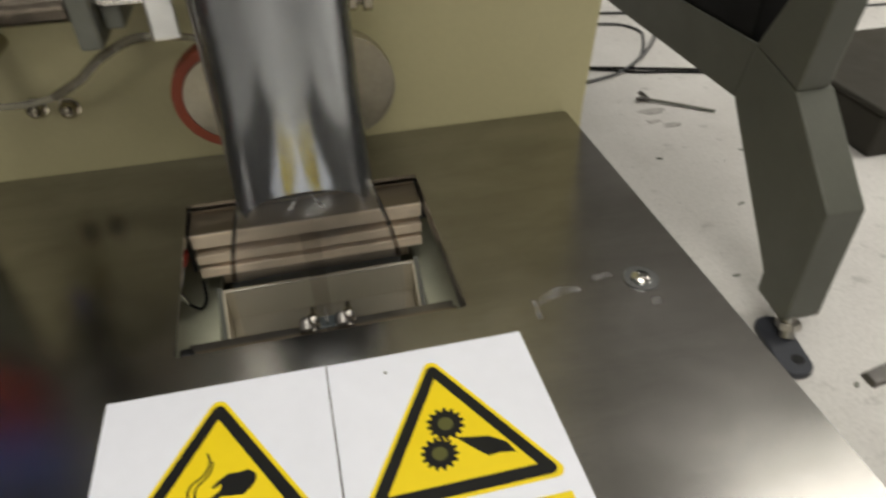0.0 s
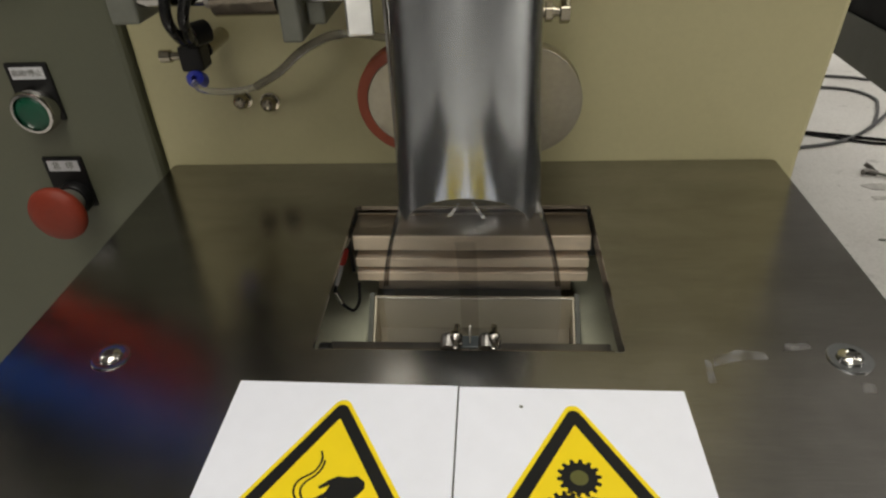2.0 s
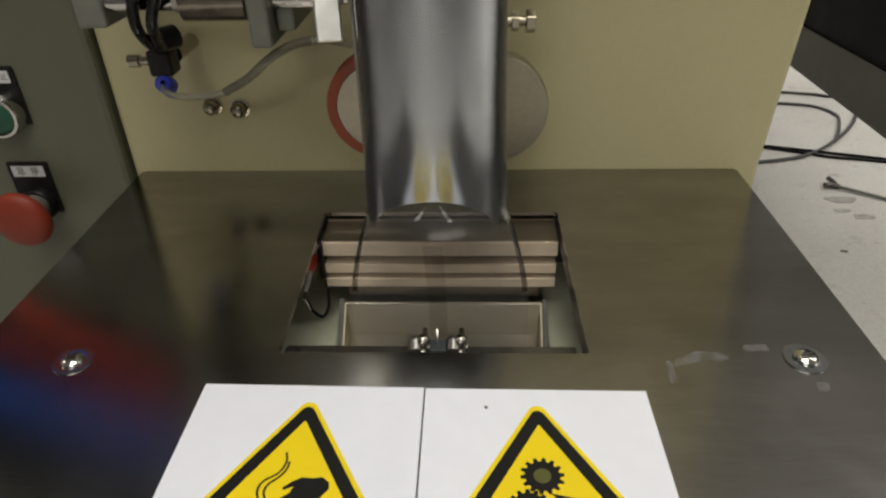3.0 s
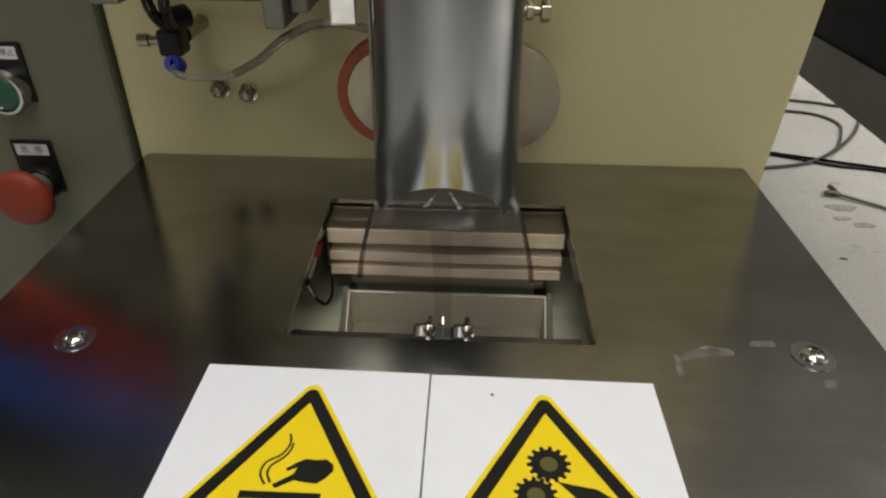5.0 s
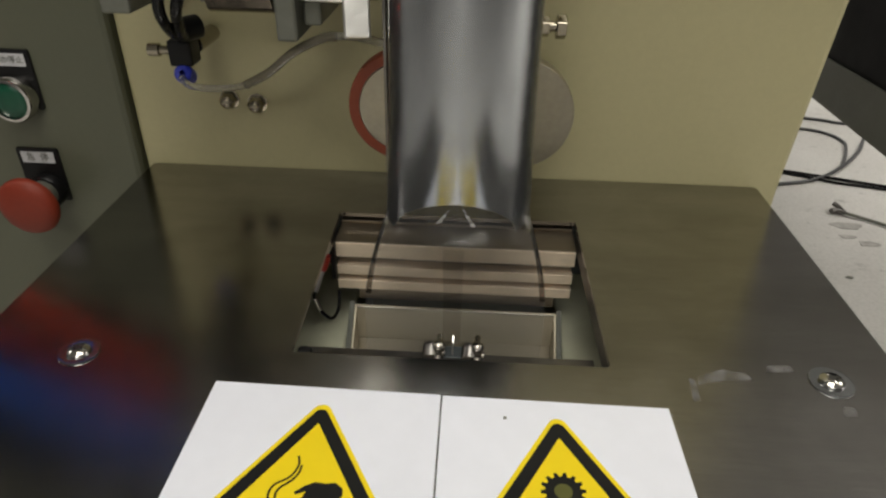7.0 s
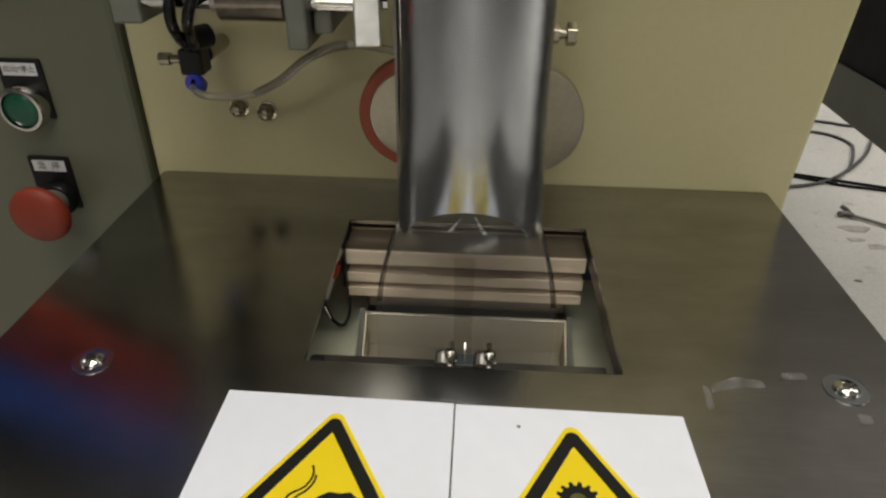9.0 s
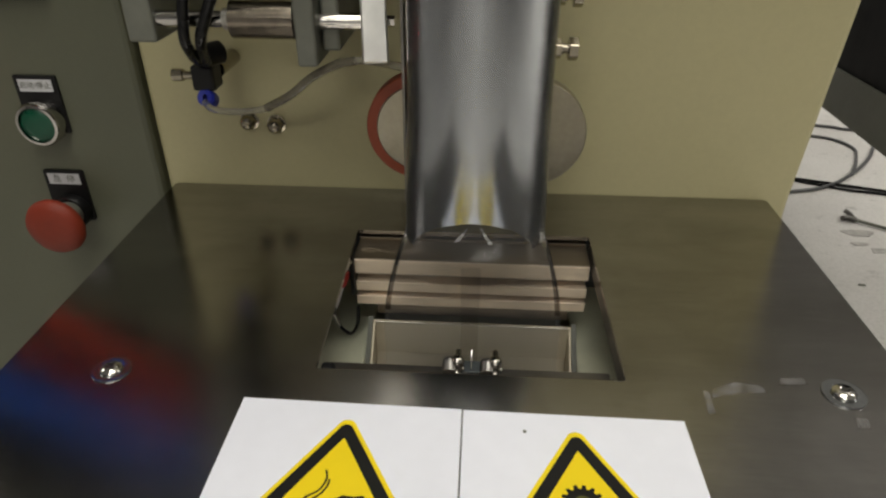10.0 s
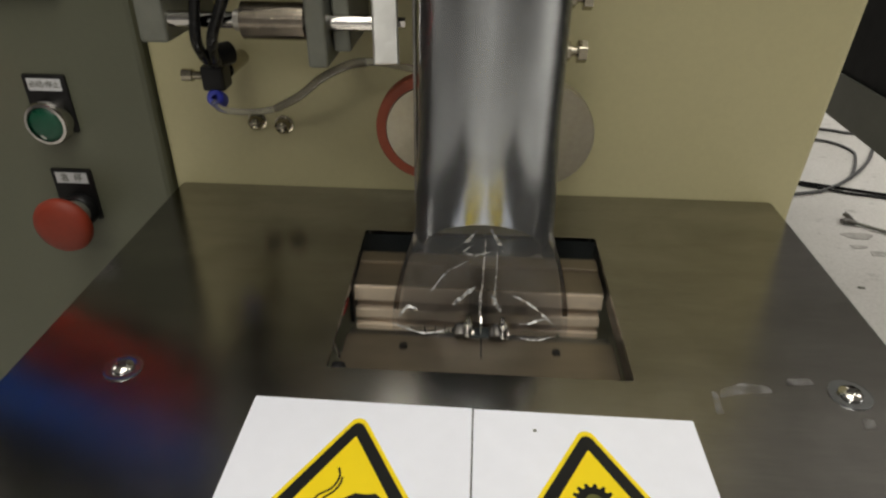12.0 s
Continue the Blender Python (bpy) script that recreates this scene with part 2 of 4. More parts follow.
def rod(a, b, r, r2=None, n=24, bm=None):
    """A round bar, or a cone, between two points."""
    bm = bm or bmesh.new()
    a, b = Vector(a), Vector(b)
    d = b - a
    m = Matrix.Translation((a + b) / 2) @ d.to_track_quat("Z", "Y").to_matrix().to_4x4()
    bmesh.ops.create_cone(bm, cap_ends=True, segments=n, radius1=r, radius2=r if r2 is None else r2, depth=d.length, matrix=m)
    return bm


def beam(a, b, w, h, up=(0, 0, 1), bm=None):
    """A square bar between two points, w across and h along 'up'."""
    bm = bm or bmesh.new()
    a, b = Vector(a), Vector(b)
    f = (b - a).normalized()
    s = f.cross(Vector(up)).normalized()
    u = s.cross(f)
    rows = [[bm.verts.new(q + s * (w / 2 * i) + u * (h / 2 * j)) for i, j in ((-1, -1), (1, -1), (1, 1), (-1, 1))] for q in (a, b)]
    bm.faces.new(rows[0])
    bm.faces.new(rows[1][::-1])
    for k in range(4):
        bm.faces.new((rows[0][k], rows[1][k], rows[1][(k + 1) % 4], rows[0][(k + 1) % 4]))
    bmesh.ops.recalc_face_normals(bm, faces=bm.faces)
    return bm


def lathe(profile, m=None, n=40, bm=None):
    """Turns (radius, height) pairs round z; a first or last radius of 0 closes it."""
    bm = bm or bmesh.new()
    m = m or Matrix()
    rings = []
    for r, z in profile:
        if r < 1e-7:
            rings.append([bm.verts.new(m @ Vector((0, 0, z)))])
        else:
            rings.append([bm.verts.new(m @ Vector((r * math.cos(2 * math.pi * k / n), r * math.sin(2 * math.pi * k / n), z))) for k in range(n)])
    for p, q in zip(rings, rings[1:]):
        for k in range(n):
            j = (k + 1) % n
            if len(p) == 1 and len(q) > 1:
                bm.faces.new((p[0], q[k], q[j]))
            elif len(q) == 1 and len(p) > 1:
                bm.faces.new((p[k], q[0], p[j]))
            elif len(p) > 1:
                bm.faces.new((p[k], q[k], q[j], p[j]))
    bmesh.ops.recalc_face_normals(bm, faces=bm.faces)
    return bm


def prism(points, z0, z1, m=None, bm=None):
    """A flat outline (x, y) raised from z0 to z1."""
    bm = bm or bmesh.new()
    m = m or Matrix()
    lo = [bm.verts.new(m @ Vector((x, y, z0))) for x, y in points]
    hi = [bm.verts.new(m @ Vector((x, y, z1))) for x, y in points]
    bm.faces.new(lo[::-1])
    bm.faces.new(hi)
    n = len(points)
    for k in range(n):
        bm.faces.new((lo[k], lo[(k + 1) % n], hi[(k + 1) % n], hi[k]))
    bmesh.ops.recalc_face_normals(bm, faces=bm.faces)
    return bm


def spline(points, steps=8):
    pts = [Vector(p) for p in points]
    pts = [2 * pts[0] - pts[1]] + pts + [2 * pts[-1] - pts[-2]]
    out = []
    for a, b, c, d in zip(pts, pts[1:], pts[2:], pts[3:]):
        for k in range(steps):
            t = k / steps
            out.append(0.5 * (2 * b + (c - a) * t + (2 * a - 5 * b + 4 * c - d) * t * t + (3 * b - a - 3 * c + d) * t ** 3))
    return out + [pts[-2]]


def hose(points, r, n=12, steps=8, bm=None):
    """A round hose along a smooth line through the points."""
    bm = bm or bmesh.new()
    path = spline(points, steps)
    side = None
    rings = []
    for i, q in enumerate(path):
        d = (path[min(i + 1, len(path) - 1)] - path[max(i - 1, 0)]).normalized()
        if side is None:
            side = d.orthogonal().normalized()
        side = (side - d * side.dot(d)).normalized()
        up = d.cross(side)
        rings.append([bm.verts.new(q + side * (r * math.cos(2 * math.pi * k / n)) + up * (r * math.sin(2 * math.pi * k / n))) for k in range(n)])
    for p, q in zip(rings, rings[1:]):
        for k in range(n):
            bm.faces.new((p[k], q[k], q[(k + 1) % n], p[(k + 1) % n]))
    bm.faces.new(rings[0][::-1])
    bm.faces.new(rings[-1])
    bmesh.ops.recalc_face_normals(bm, faces=bm.faces)
    return bm


def rounded(points, r, n=5):
    """An outline with its corners rounded."""
    out = []
    k = len(points)
    for i in range(k):
        p, a, b = Vector(points[i]), Vector(points[i - 1]), Vector(points[(i + 1) % k])
        u, v = (a - p).normalized(), (b - p).normalized()
        half = math.acos(max(-1, min(1, u.dot(v)))) / 2
        cut = r / math.tan(half)
        c = p + (u + v).normalized() * (r / math.sin(half))
        s, e = p + u * cut - c, p + v * cut - c
        turn = math.atan2(s.x * e.y - s.y * e.x, s.dot(e))
        for j in range(n + 1):
            w = turn * j / n
            out.append((c.x + s.x * math.cos(w) - s.y * math.sin(w), c.y + s.x * math.sin(w) + s.y * math.cos(w)))
    return out


FACING = pose(0, 0, 0, 90, 0, 0)   # turns a lathe's axis z to -y, towards the viewer of a front panel


# ---------------------------------------------------------------- hall
tagged(part("floor", box(-5, 6, -5, 6, FLOOR_Z - 0.1, FLOOR_Z), M_FLOOR), "pale worn concrete floor with stains and debris", "floor", kind="structure")
tagged(part("ceiling", box(-5, 6, -5, 6, CEIL_Z, CEIL_Z + 0.1), M_CEIL), "plain grey hall ceiling", "ceiling", kind="structure")
for nm, b in (("wall_north", (-5, 6, 6, 6.2)), ("wall_south", (-5, 6, -5.2, -5)), ("wall_east", (6, 6.2, -5, 6)), ("wall_west", (-5.2, -5, -5, 6))):
    tagged(part(nm, box(*b, FLOOR_Z, CEIL_Z), M_WALL), "plain grey hall wall", "wall", kind="structure")
# Fixtures of the added lamps, all out of view.
for lx, ly, watts, spread in ADDED_LAMPS:
    lamp = thing("added_ceiling_light", lx, ly, CEIL_Z, "unseen white rectangular ceiling panel light, added for its light", "lamp", "hall lights")
    part("housing", box(-0.62, 0.62, -0.32, 0.32, -0.05, 0), M_LABEL, lamp, bevel=0.004)
    part("diffuser", box(-0.58, 0.58, -0.28, 0.28, -0.07, -0.0505), M_LAMP, lamp)

# ---------------------------------------------------------------- machine cabinet
WALL_Y, DOOR_Y = 0.230, 0.222
cabinet = thing("machine_cabinet", 0, 0, 0, "cream-green painted steel cabinet of a packing machine", "machine")
part("back_panel", prism([(-0.268, FLOOR_Z + 0.06), (0.2605, FLOOR_Z + 0.06), (0.2605, 0.0), (0.3030, 0.78), (-0.268, 0.78)], 0.0, 0.012, pose(0, WALL_Y + 0.012, 0, 90, 0, 0)), M_CREAM, cabinet, "smooth cream-painted steel front panel", bevel=0.004)
part("shell", box(-0.57, 0.258, WALL_Y + 0.0125, 0.60, FLOOR_Z + 0.06, 0.78), M_CREAM, cabinet, bevel=0.004)
door = part("control_door", box(-0.57, -0.2695, DOOR_Y, WALL_Y + 0.012, FLOOR_Z + 0.06, 0.78), M_SHADEDDOOR, cabinet, "control door with rounded edge, shade put into its dark paint", bevel=0.005)
for fx in (-0.52, 0.2):
    for fy in (0.29, 0.54):
        part("foot", rod((fx, fy, FLOOR_Z), (fx, fy, FLOOR_Z + 0.06), 0.025), M_DARKSTEEL, cabinet)
part("base_box", box(-0.235, 0.222, -0.17, WALL_Y - 0.001, FLOOR_Z, -0.26), M_CREAM, cabinet, bevel=0.004)
part("deck", box(-0.235, 0.222, -0.17, WALL_Y - 0.001, -0.2595, -0.25), M_DECK, cabinet)
for sx0, sx1 in ((-0.234, -0.0796), (0.0792, 0.221)):
    part("side_deck", box(sx0, sx1, -0.08, WALL_Y - 0.001, -0.2498, -0.079), M_DECK, cabinet, "pale green painted side box", bevel=0.002)
for sx in (-0.225, 0.212):
    part("plate_bracket", box(sx - 0.004, sx + 0.004, -0.16, -0.12, -0.2495, -0.0035), M_CREAM, cabinet)


def steel_plate():
    """The brushed table sheet with its slot, turned down along the sides."""
    ob = thing("table_plate", 0, 0, 0, "brushed stainless steel table plate with a rectangular slot", "table plate")
    bm = bmesh.new()
    x0, x1, y0, y1 = -0.2605, 0.2415, -0.215, WALL_Y - 0.0008
    outer = rounded([(x0, y0), (x1, y0), (x1, y1), (x0, y1)], 0.004, 4)
    inner = rounded([(-0.0865, 0.0), (0.0855, 0.0), (0.0855, 0.157), (-0.0890, 0.157)], 0.0022, 4)
    for z in (0.0, -0.003):
        for ring in (outer, inner):
            vs = [bm.verts.new((x, y, z)) for x, y in ring]
            for k in range(len(vs)):
                bm.edges.new((vs[k], vs[(k + 1) % len(vs)]))
    n = len(outer)
    bm.verts.ensure_lookup_table()
    v = bm.verts[:]
    for base, flip in ((0, False), (2 * n, True)):
        for k in range(n):
            j = (k + 1) % n
            q = (v[base + k], v[base + j], v[base + n + j], v[base + n + k])
            bm.faces.new(q[::-1] if flip else q)
    for off in (0, n):
        for k in range(n):
            j = (k + 1) % n
            bm.faces.new((v[off + k], v[off + j], v[2 * n + off + j], v[2 * n + off + k]))
    bmesh.ops.recalc_face_normals(bm, faces=bm.faces)
    part("sheet", bm, M_PLATE, ob)
    for xa, xb in ((x0, x0 + 0.002), (x1 - 0.002, x1)):
        part("flange", box(xa, xb, y0 + 0.004, y1 - 0.003, -0.028, -0.0032), M_PLATE, ob)
    part("slot_flange", box(0.0857, 0.0875, 0.003, 0.154, -0.015, -0.0032), M_DARKSTEEL, ob)
    part("corner_block", box(-0.0862, -0.0775, 0.004, 0.0125, -0.0130, -0.0050), M_BLACKPLASTIC, ob, bevel=0.0025)
    part("front_flange", box(x0 + 0.003, x1 - 0.003, y0, y0 + 0.002, -0.028, -0.0032), M_PLATE, ob)
    return ob


steel_plate()


def plate_screw(x, y, turn, size):
    """Cross-head screw in a shallow dished washer."""
    ob = thing("plate_screw", x, y, 0.0, "shiny cross-recessed screw in a dished washer on the steel plate", "screw", "table plate screws")
    part("washer", lathe([(0.0132, 0.0001), (0.0130, 0.0010), (0.0105, 0.0014), (0.0075, 0.0004), (0, 0.0004)], n=36), M_TUBE, ob, "dished steel washer", smooth=40)
    bm = lathe([(0.0073, 0.0005), (0.0072, 0.0020), (0.0055, 0.0036), (0.0024, 0.0042), (0.0020, 0.0022), (0, 0.0022)], n=32)
    part("head", bm, M_CHROME, ob, smooth=35)
    cross = box(-0.0042, 0.0042, -0.0007, 0.0007, 0.0034, 0.0043)
    box(-0.0007, 0.0007, -0.0042, 0.0042, 0.0034, 0.00435, cross)
    part("recess", cross, M_DARKSTEEL, ob)
    ob.rotation_euler = (0, 0, radians(turn))
    ob.scale = (size, size, size)
    return ob


plate_screw(0.2, -0.003, 20, 0.86)
plate_screw(-0.199, -0.009, 65, 0.80)

for pts in ([(0.1235, -0.022), (0.1275, -0.022), (0.1285, -0.006), (0.1255, -0.005)], [(0.129, -0.010), (0.142, -0.006), (0.159, -0.004), (0.158, 0.001), (0.145, 0.003), (0.131, -0.003)], [(0.168, 0.002), (0.184, 0.004), (0.183, 0.009), (0.171, 0.008)], [(0.196, -0.028), (0.203, -0.027), (0.204, -0.021), (0.198, -0.020)]):
    tagged(part("residue_mark", prism(pts, 0.0001, 0.00022), M_RESIDUE), "pale smear of glue residue on the steel plate", "residue", "residue marks")
# ---------------------------------------------------------------- warning sign
SIGN_Z = 0.0012


def triangle(cx, top, side, r):
    h = side * math.sqrt(3) / 2
    return rounded([(cx, top), (cx - side / 2, top - h), (cx + side / 2, top - h)], r, 6)


def gear(cx, cy, r, teeth, bm, z0, z1, turn=0.0):
    """Toothed ring, with its hole open."""
    n = teeth * 6
    rows = []
    for k in range(n):
        w = 2 * math.pi * k / n + turn
        ro = r if (k % 6) in (0, 1, 2) else r * 0.80
        rows.append([bm.verts.new((cx + q * math.cos(w), cy + q * math.sin(w), z)) for q, z in ((ro, z0), (ro, z1), (r * 0.40, z1), (r * 0.40, z0))])
    for a, b in zip(rows, rows[1:] + rows[:1]):
        for k in range(4):
            bm.faces.new((a[k], b[k], b[(k + 1) % 4], a[(k + 1) % 4]))
    bmesh.ops.recalc_face_normals(bm, faces=bm.faces)


def ribbon(points, w, z0, z1, bm):
    path = [Vector((x, y, 0)) for x, y in points]
    path = spline(path, 8)
    left, right = [], []
    for i, q in enumerate(path):
        d = (path[min(i + 1, len(path) - 1)] - path[max(i - 1, 0)]).normalized()
        s = Vector((-d.y, d.x, 0)) * w / 2
        left.append((q.x + s.x, q.y + s.y))
        right.append((q.x - s.x, q.y - s.y))
    for i in range(len(path) - 1):
        prism([left[i], left[i + 1], right[i + 1], right[i]], z0, z1, bm=bm)


def sticker(name, x0, x1, cx, label):
    ob = thing(name, 0, 0, 0, label, "warning sticker", "warning stickers")
    part("sheet", prism([(x0, -0.190), (x1, -0.190), (x1, -0.0278), (x0, -0.0262 if x0 < -0.05 else -0.0270)], 0.0001, SIGN_Z), M_WHITE, ob, bevel=0.0003)
    part("yellow_triangle", prism(triangle(cx, -0.0345, 0.1020, 0.0045), SIGN_Z - 0.0001, SIGN_Z + 0.0001), M_YELLOW, ob, "yellow warning triangle")
    outer, inner = triangle(cx, -0.0388, 0.0945, 0.0034), triangle(cx, -0.0508, 0.0730, 0.0005)
    bm = bmesh.new()
    n = len(outer)
    za, zb = SIGN_Z, SIGN_Z + 0.0002
    rows = [[bm.verts.new((*outer[k], za)), bm.verts.new((*outer[k], zb)), bm.verts.new((*inner[k], zb)), bm.verts.new((*inner[k], za))] for k in range(n)]
    for a, b in zip(rows, rows[1:] + rows[:1]):
        for k in range(4):
            bm.faces.new((a[k], b[k], b[(k + 1) % 4], a[(k + 1) % 4]))
    bmesh.ops.recalc_face_normals(bm, faces=bm.faces)
    part("black_border", bm, M_BLACK, ob, "black triangle border")
    part("caption_panel", box(cx - 0.047, cx + 0.047, -0.165, -0.131, SIGN_Z - 0.0001, SIGN_Z + 0.0001), M_YELLOW, ob)
    for k in range(2):
        part("caption_bar", box(cx - 0.040, cx + 0.040 - 0.012 * k, -0.144 - 0.012 * k, -0.138 - 0.012 * k, SIGN_Z, SIGN_Z + 0.0002), M_BLACK, ob)
    return ob


SEAM_X = -0.0032
hot = sticker("warning_sticker", -0.1185, SEAM_X - 0.0005, -0.0605, "white sticker with a yellow hot-surface warning triangle")
ZA, ZB = SIGN_Z, SIGN_Z + 0.00025
for k, line in enumerate(([(-0.0652, -0.0708), (-0.0640, -0.0760), (-0.0662, -0.0822), (-0.0722, -0.0872), (-0.0732, -0.0930), (-0.0700, -0.0985)],
                          [(-0.0626, -0.0760), (-0.0630, -0.0800), (-0.0652, -0.0842), (-0.0694, -0.0885), (-0.0702, -0.0930), (-0.0678, -0.0975)])):
    bm = bmesh.new()
    ribbon(line, 0.0010, ZA, ZB, bm)
    part("heat_wave", bm, M_BLACK, hot, "thin black wavy line")
part("hand_pictogram", prism([(-0.0668, -0.0985), (-0.0650, -0.1002), (-0.0580, -0.0958), (-0.0530, -0.0968), (-0.0480, -0.0972), (-0.0448, -0.0945), (-0.0420, -0.0905), (-0.0424, -0.0872), (-0.0460, -0.0842), (-0.0500, -0.0850), (-0.0550, -0.0845), (-0.0590, -0.0868), (-0.0628, -0.0902), (-0.0618, -0.0912), (-0.0578, -0.0892), (-0.0590, -0.0928)], ZA, ZB), M_BLACK, hot, "black pictogram")
part("plate_pictogram", prism([(-0.0795, -0.1020), (-0.0450, -0.1020), (-0.0450, -0.1056), (-0.0795, -0.1056)], ZA, ZB), M_BLACK, hot, "black bar pictogram")
crush = sticker("warning_sticker", SEAM_X + 0.0004, 0.1093, 0.0530, "white sticker with a yellow gear-entanglement warning triangle")
crush.location.y = -0.0012
bm = bmesh.new()
gear(0.0520, -0.0808, 0.0098, 14, bm, ZA, ZB)
part("gear_pictogram", bm, M_BLACK, crush, "black gear pictogram")
bm = bmesh.new()
gear(0.0452, -0.0972, 0.0094, 14, bm, ZA, ZB, 0.2)
part("gear_pictogram", bm, M_BLACK, crush, "black gear pictogram")
for gx, gy in ((0.0520, -0.0808), (0.0452, -0.0972)):
    part("gear_hub", lathe([(0.0040, ZA), (0.0040, ZB), (0, ZB)], pose(gx, gy, 0), 20), M_HUB, crush, "dark olive gear hub")
part("hand_pictogram", prism([(0.0550, -0.0900), (0.0620, -0.0915), (0.0710, -0.0930), (0.0790, -0.0985), (0.0815, -0.1050), (0.0745, -0.1035), (0.0680, -0.1040), (0.0625, -0.0985)], ZA, ZB), M_BLACK, crush, "black pictogram")
part("speck", lathe([(0.0010, ZA), (0.0009, ZB), (0, ZB)], pose(0.0280, -0.0400, 0), 10), M_GREYBLOCK, crush)


# ---------------------------------------------------------------- forming tube
TUBE_Y = 0.080


def tube_radius(z):
    return 0.0396 - max(0.0, min(1.0, (z - 0.08) / 0.12)) * 0.0008


def flare(z):
    """How much wider the tube spreads sideways towards its lower end."""
    s = max(0.0, min(1.0, (0.13 - z) / 0.10))
    return 0.0030 * s * s * (3 - 2 * s)


def forming_tube():
    """Polished tube whose lower rim rises in an arch at the front and back."""
    ob = thing("forming_tube", -0.0002, TUBE_Y, 0, "polished stainless forming tube with an arched lower rim", "forming tube")
    bm = bmesh.new()
    n, levels = 96, 24
    for inner in (0.0, 0.0012):
        rings = []
        for i in range(levels + 1):
            ring = []
            for k in range(n):
                w = 2 * math.pi * k / n
                low = 0.046 + (0.0265 if math.sin(w) < 0 else 0.010) * math.sqrt(max(0.0, 1 - (math.cos(w) / 0.86) ** 2)) ** 1.3
                s = i / levels
                z = low + (0.62 - low) * s ** 1.5
                r = tube_radius(z) - inner
                spread = flare(z) * (1.0 if math.cos(w) < 0 else 0.35)
                ring.append(bm.verts.new(((r + spread) * math.cos(w), r * math.sin(w), z)))
            rings.append(ring)
        for p, q in zip(rings, rings[1:]):
            for k in range(n):
                bm.faces.new((p[k], p[(k + 1) % n], q[(k + 1) % n], q[k]))
        ends = (rings[0], rings[-1]) if not inner else (ends[0], ends[1], rings[0], rings[-1])
    for a, b in ((ends[0], ends[2]), (ends[1], ends[3])):
        for k in range(n):
            bm.faces.new((a[k], a[(k + 1) % n], b[(k + 1) % n], b[k]))
    bmesh.ops.recalc_face_normals(bm, faces=bm.faces)
    part("tube", bm, M_TUBE, ob, smooth=50)
    part("dark_strip", box(-0.0440, -0.0425, 0.010, 0.022, 0.060, 0.30), M_DARKSTEEL, ob, "thin dark strip beside the tube")
    part("holder", box(-0.030, 0.030, 0.0405, WALL_Y - TUBE_Y - 0.0005, 0.30, 0.34), M_STEEL, ob, bevel=0.002)
    return ob


forming_tube()


def film_section(z):
    """Half width and half depth of the film hose at a height."""
    r = tube_radius(max(z, 0.03)) + 0.0007
    wide = r + flare(max(z, 0.03))
    if z >= 0.046:
        return wide, r
    s = 1 - (1 - min(1.0, (0.046 - z) / 0.076)) ** 1.6
    return wide + (0.0595 - wide) * s, max(r * (1 - s) ** 0.9, 0.0010)


def film_sleeve():
    ob = thing("film_sleeve", 0.0, TUBE_Y, 0, "clear plastic packing film drawn down over the tube, flattened below", "packing film")
    bm = bmesh.new()
    n = 72
    rings = []
    for i in range(61):
        z = 0.60 - 0.20 * i / 10 if i < 20 else 0.20 - 0.30 * (i - 20) / 40
        a, b = film_section(z)
        rings.append([bm.verts.new((a * math.cos(2 * math.pi * k / n), b * math.sin(2 * math.pi * k / n), z)) for k in range(n)])
    for p, q in zip(rings, rings[1:]):
        for k in range(n):
            bm.faces.new((p[k], q[k], q[(k + 1) % n], p[(k + 1) % n]))
    bmesh.ops.recalc_face_normals(bm, faces=bm.faces)
    part("sleeve", bm, M_FILM, ob, smooth=180)
    for s in (-1, 1):
        bm = bmesh.new()
        prev = None
        for i in range(13):
            z = 0.040 - 0.056 * i / 12
            a, d = film_section(z)
            wide = 0.0022 + 0.0014 * i / 12
            row = [bm.verts.new((s * (a + 0.0003), -0.0012, z)), bm.verts.new((s * (a - wide), -0.0012 - 0.2 * d, z))]
            if prev:
                bm.faces.new((prev[0], prev[1], row[1], row[0]))
            prev = row
        part("fold", bm, M_FOLD, ob, "dark folded film edge", smooth=60)
    bm = bmesh.new()
    for x0, x1 in ((-0.0075, 0.0045),):
        prev = None
        for i in range(14):
            z = 0.044 - 0.142 * i / 13
            y = -film_section(z)[1] - 0.0005
            row = [bm.verts.new((x0, y, z)), bm.verts.new((x1, y, z))]
            if prev:
                bm.faces.new((prev[0], prev[1], row[1], row[0]))
            prev = row
    part("back_seam", bm, M_SEAM, ob, "doubled film strip of the sealed seam", smooth=60)
    # Two white facets paint the film's glint under the arch.
    for pts in ([(-0.0120, -0.0335, 0.0570), (-0.0050, -0.0370, 0.0675), (-0.0040, -0.0365, 0.0680), (-0.0085, -0.0330, 0.0575)],
                [(0.0025, -0.0370, 0.0690), (0.0040, -0.0375, 0.0685), (0.0105, -0.0330, 0.0560), (0.0080, -0.0325, 0.0555)]):
        bm = bmesh.new()
        bm.faces.new([bm.verts.new(q) for q in pts])
        part("inner_fold", bm, M_GLINT, ob, "fold of film under the arched rim, its glint painted white")
    return ob


film_sleeve()


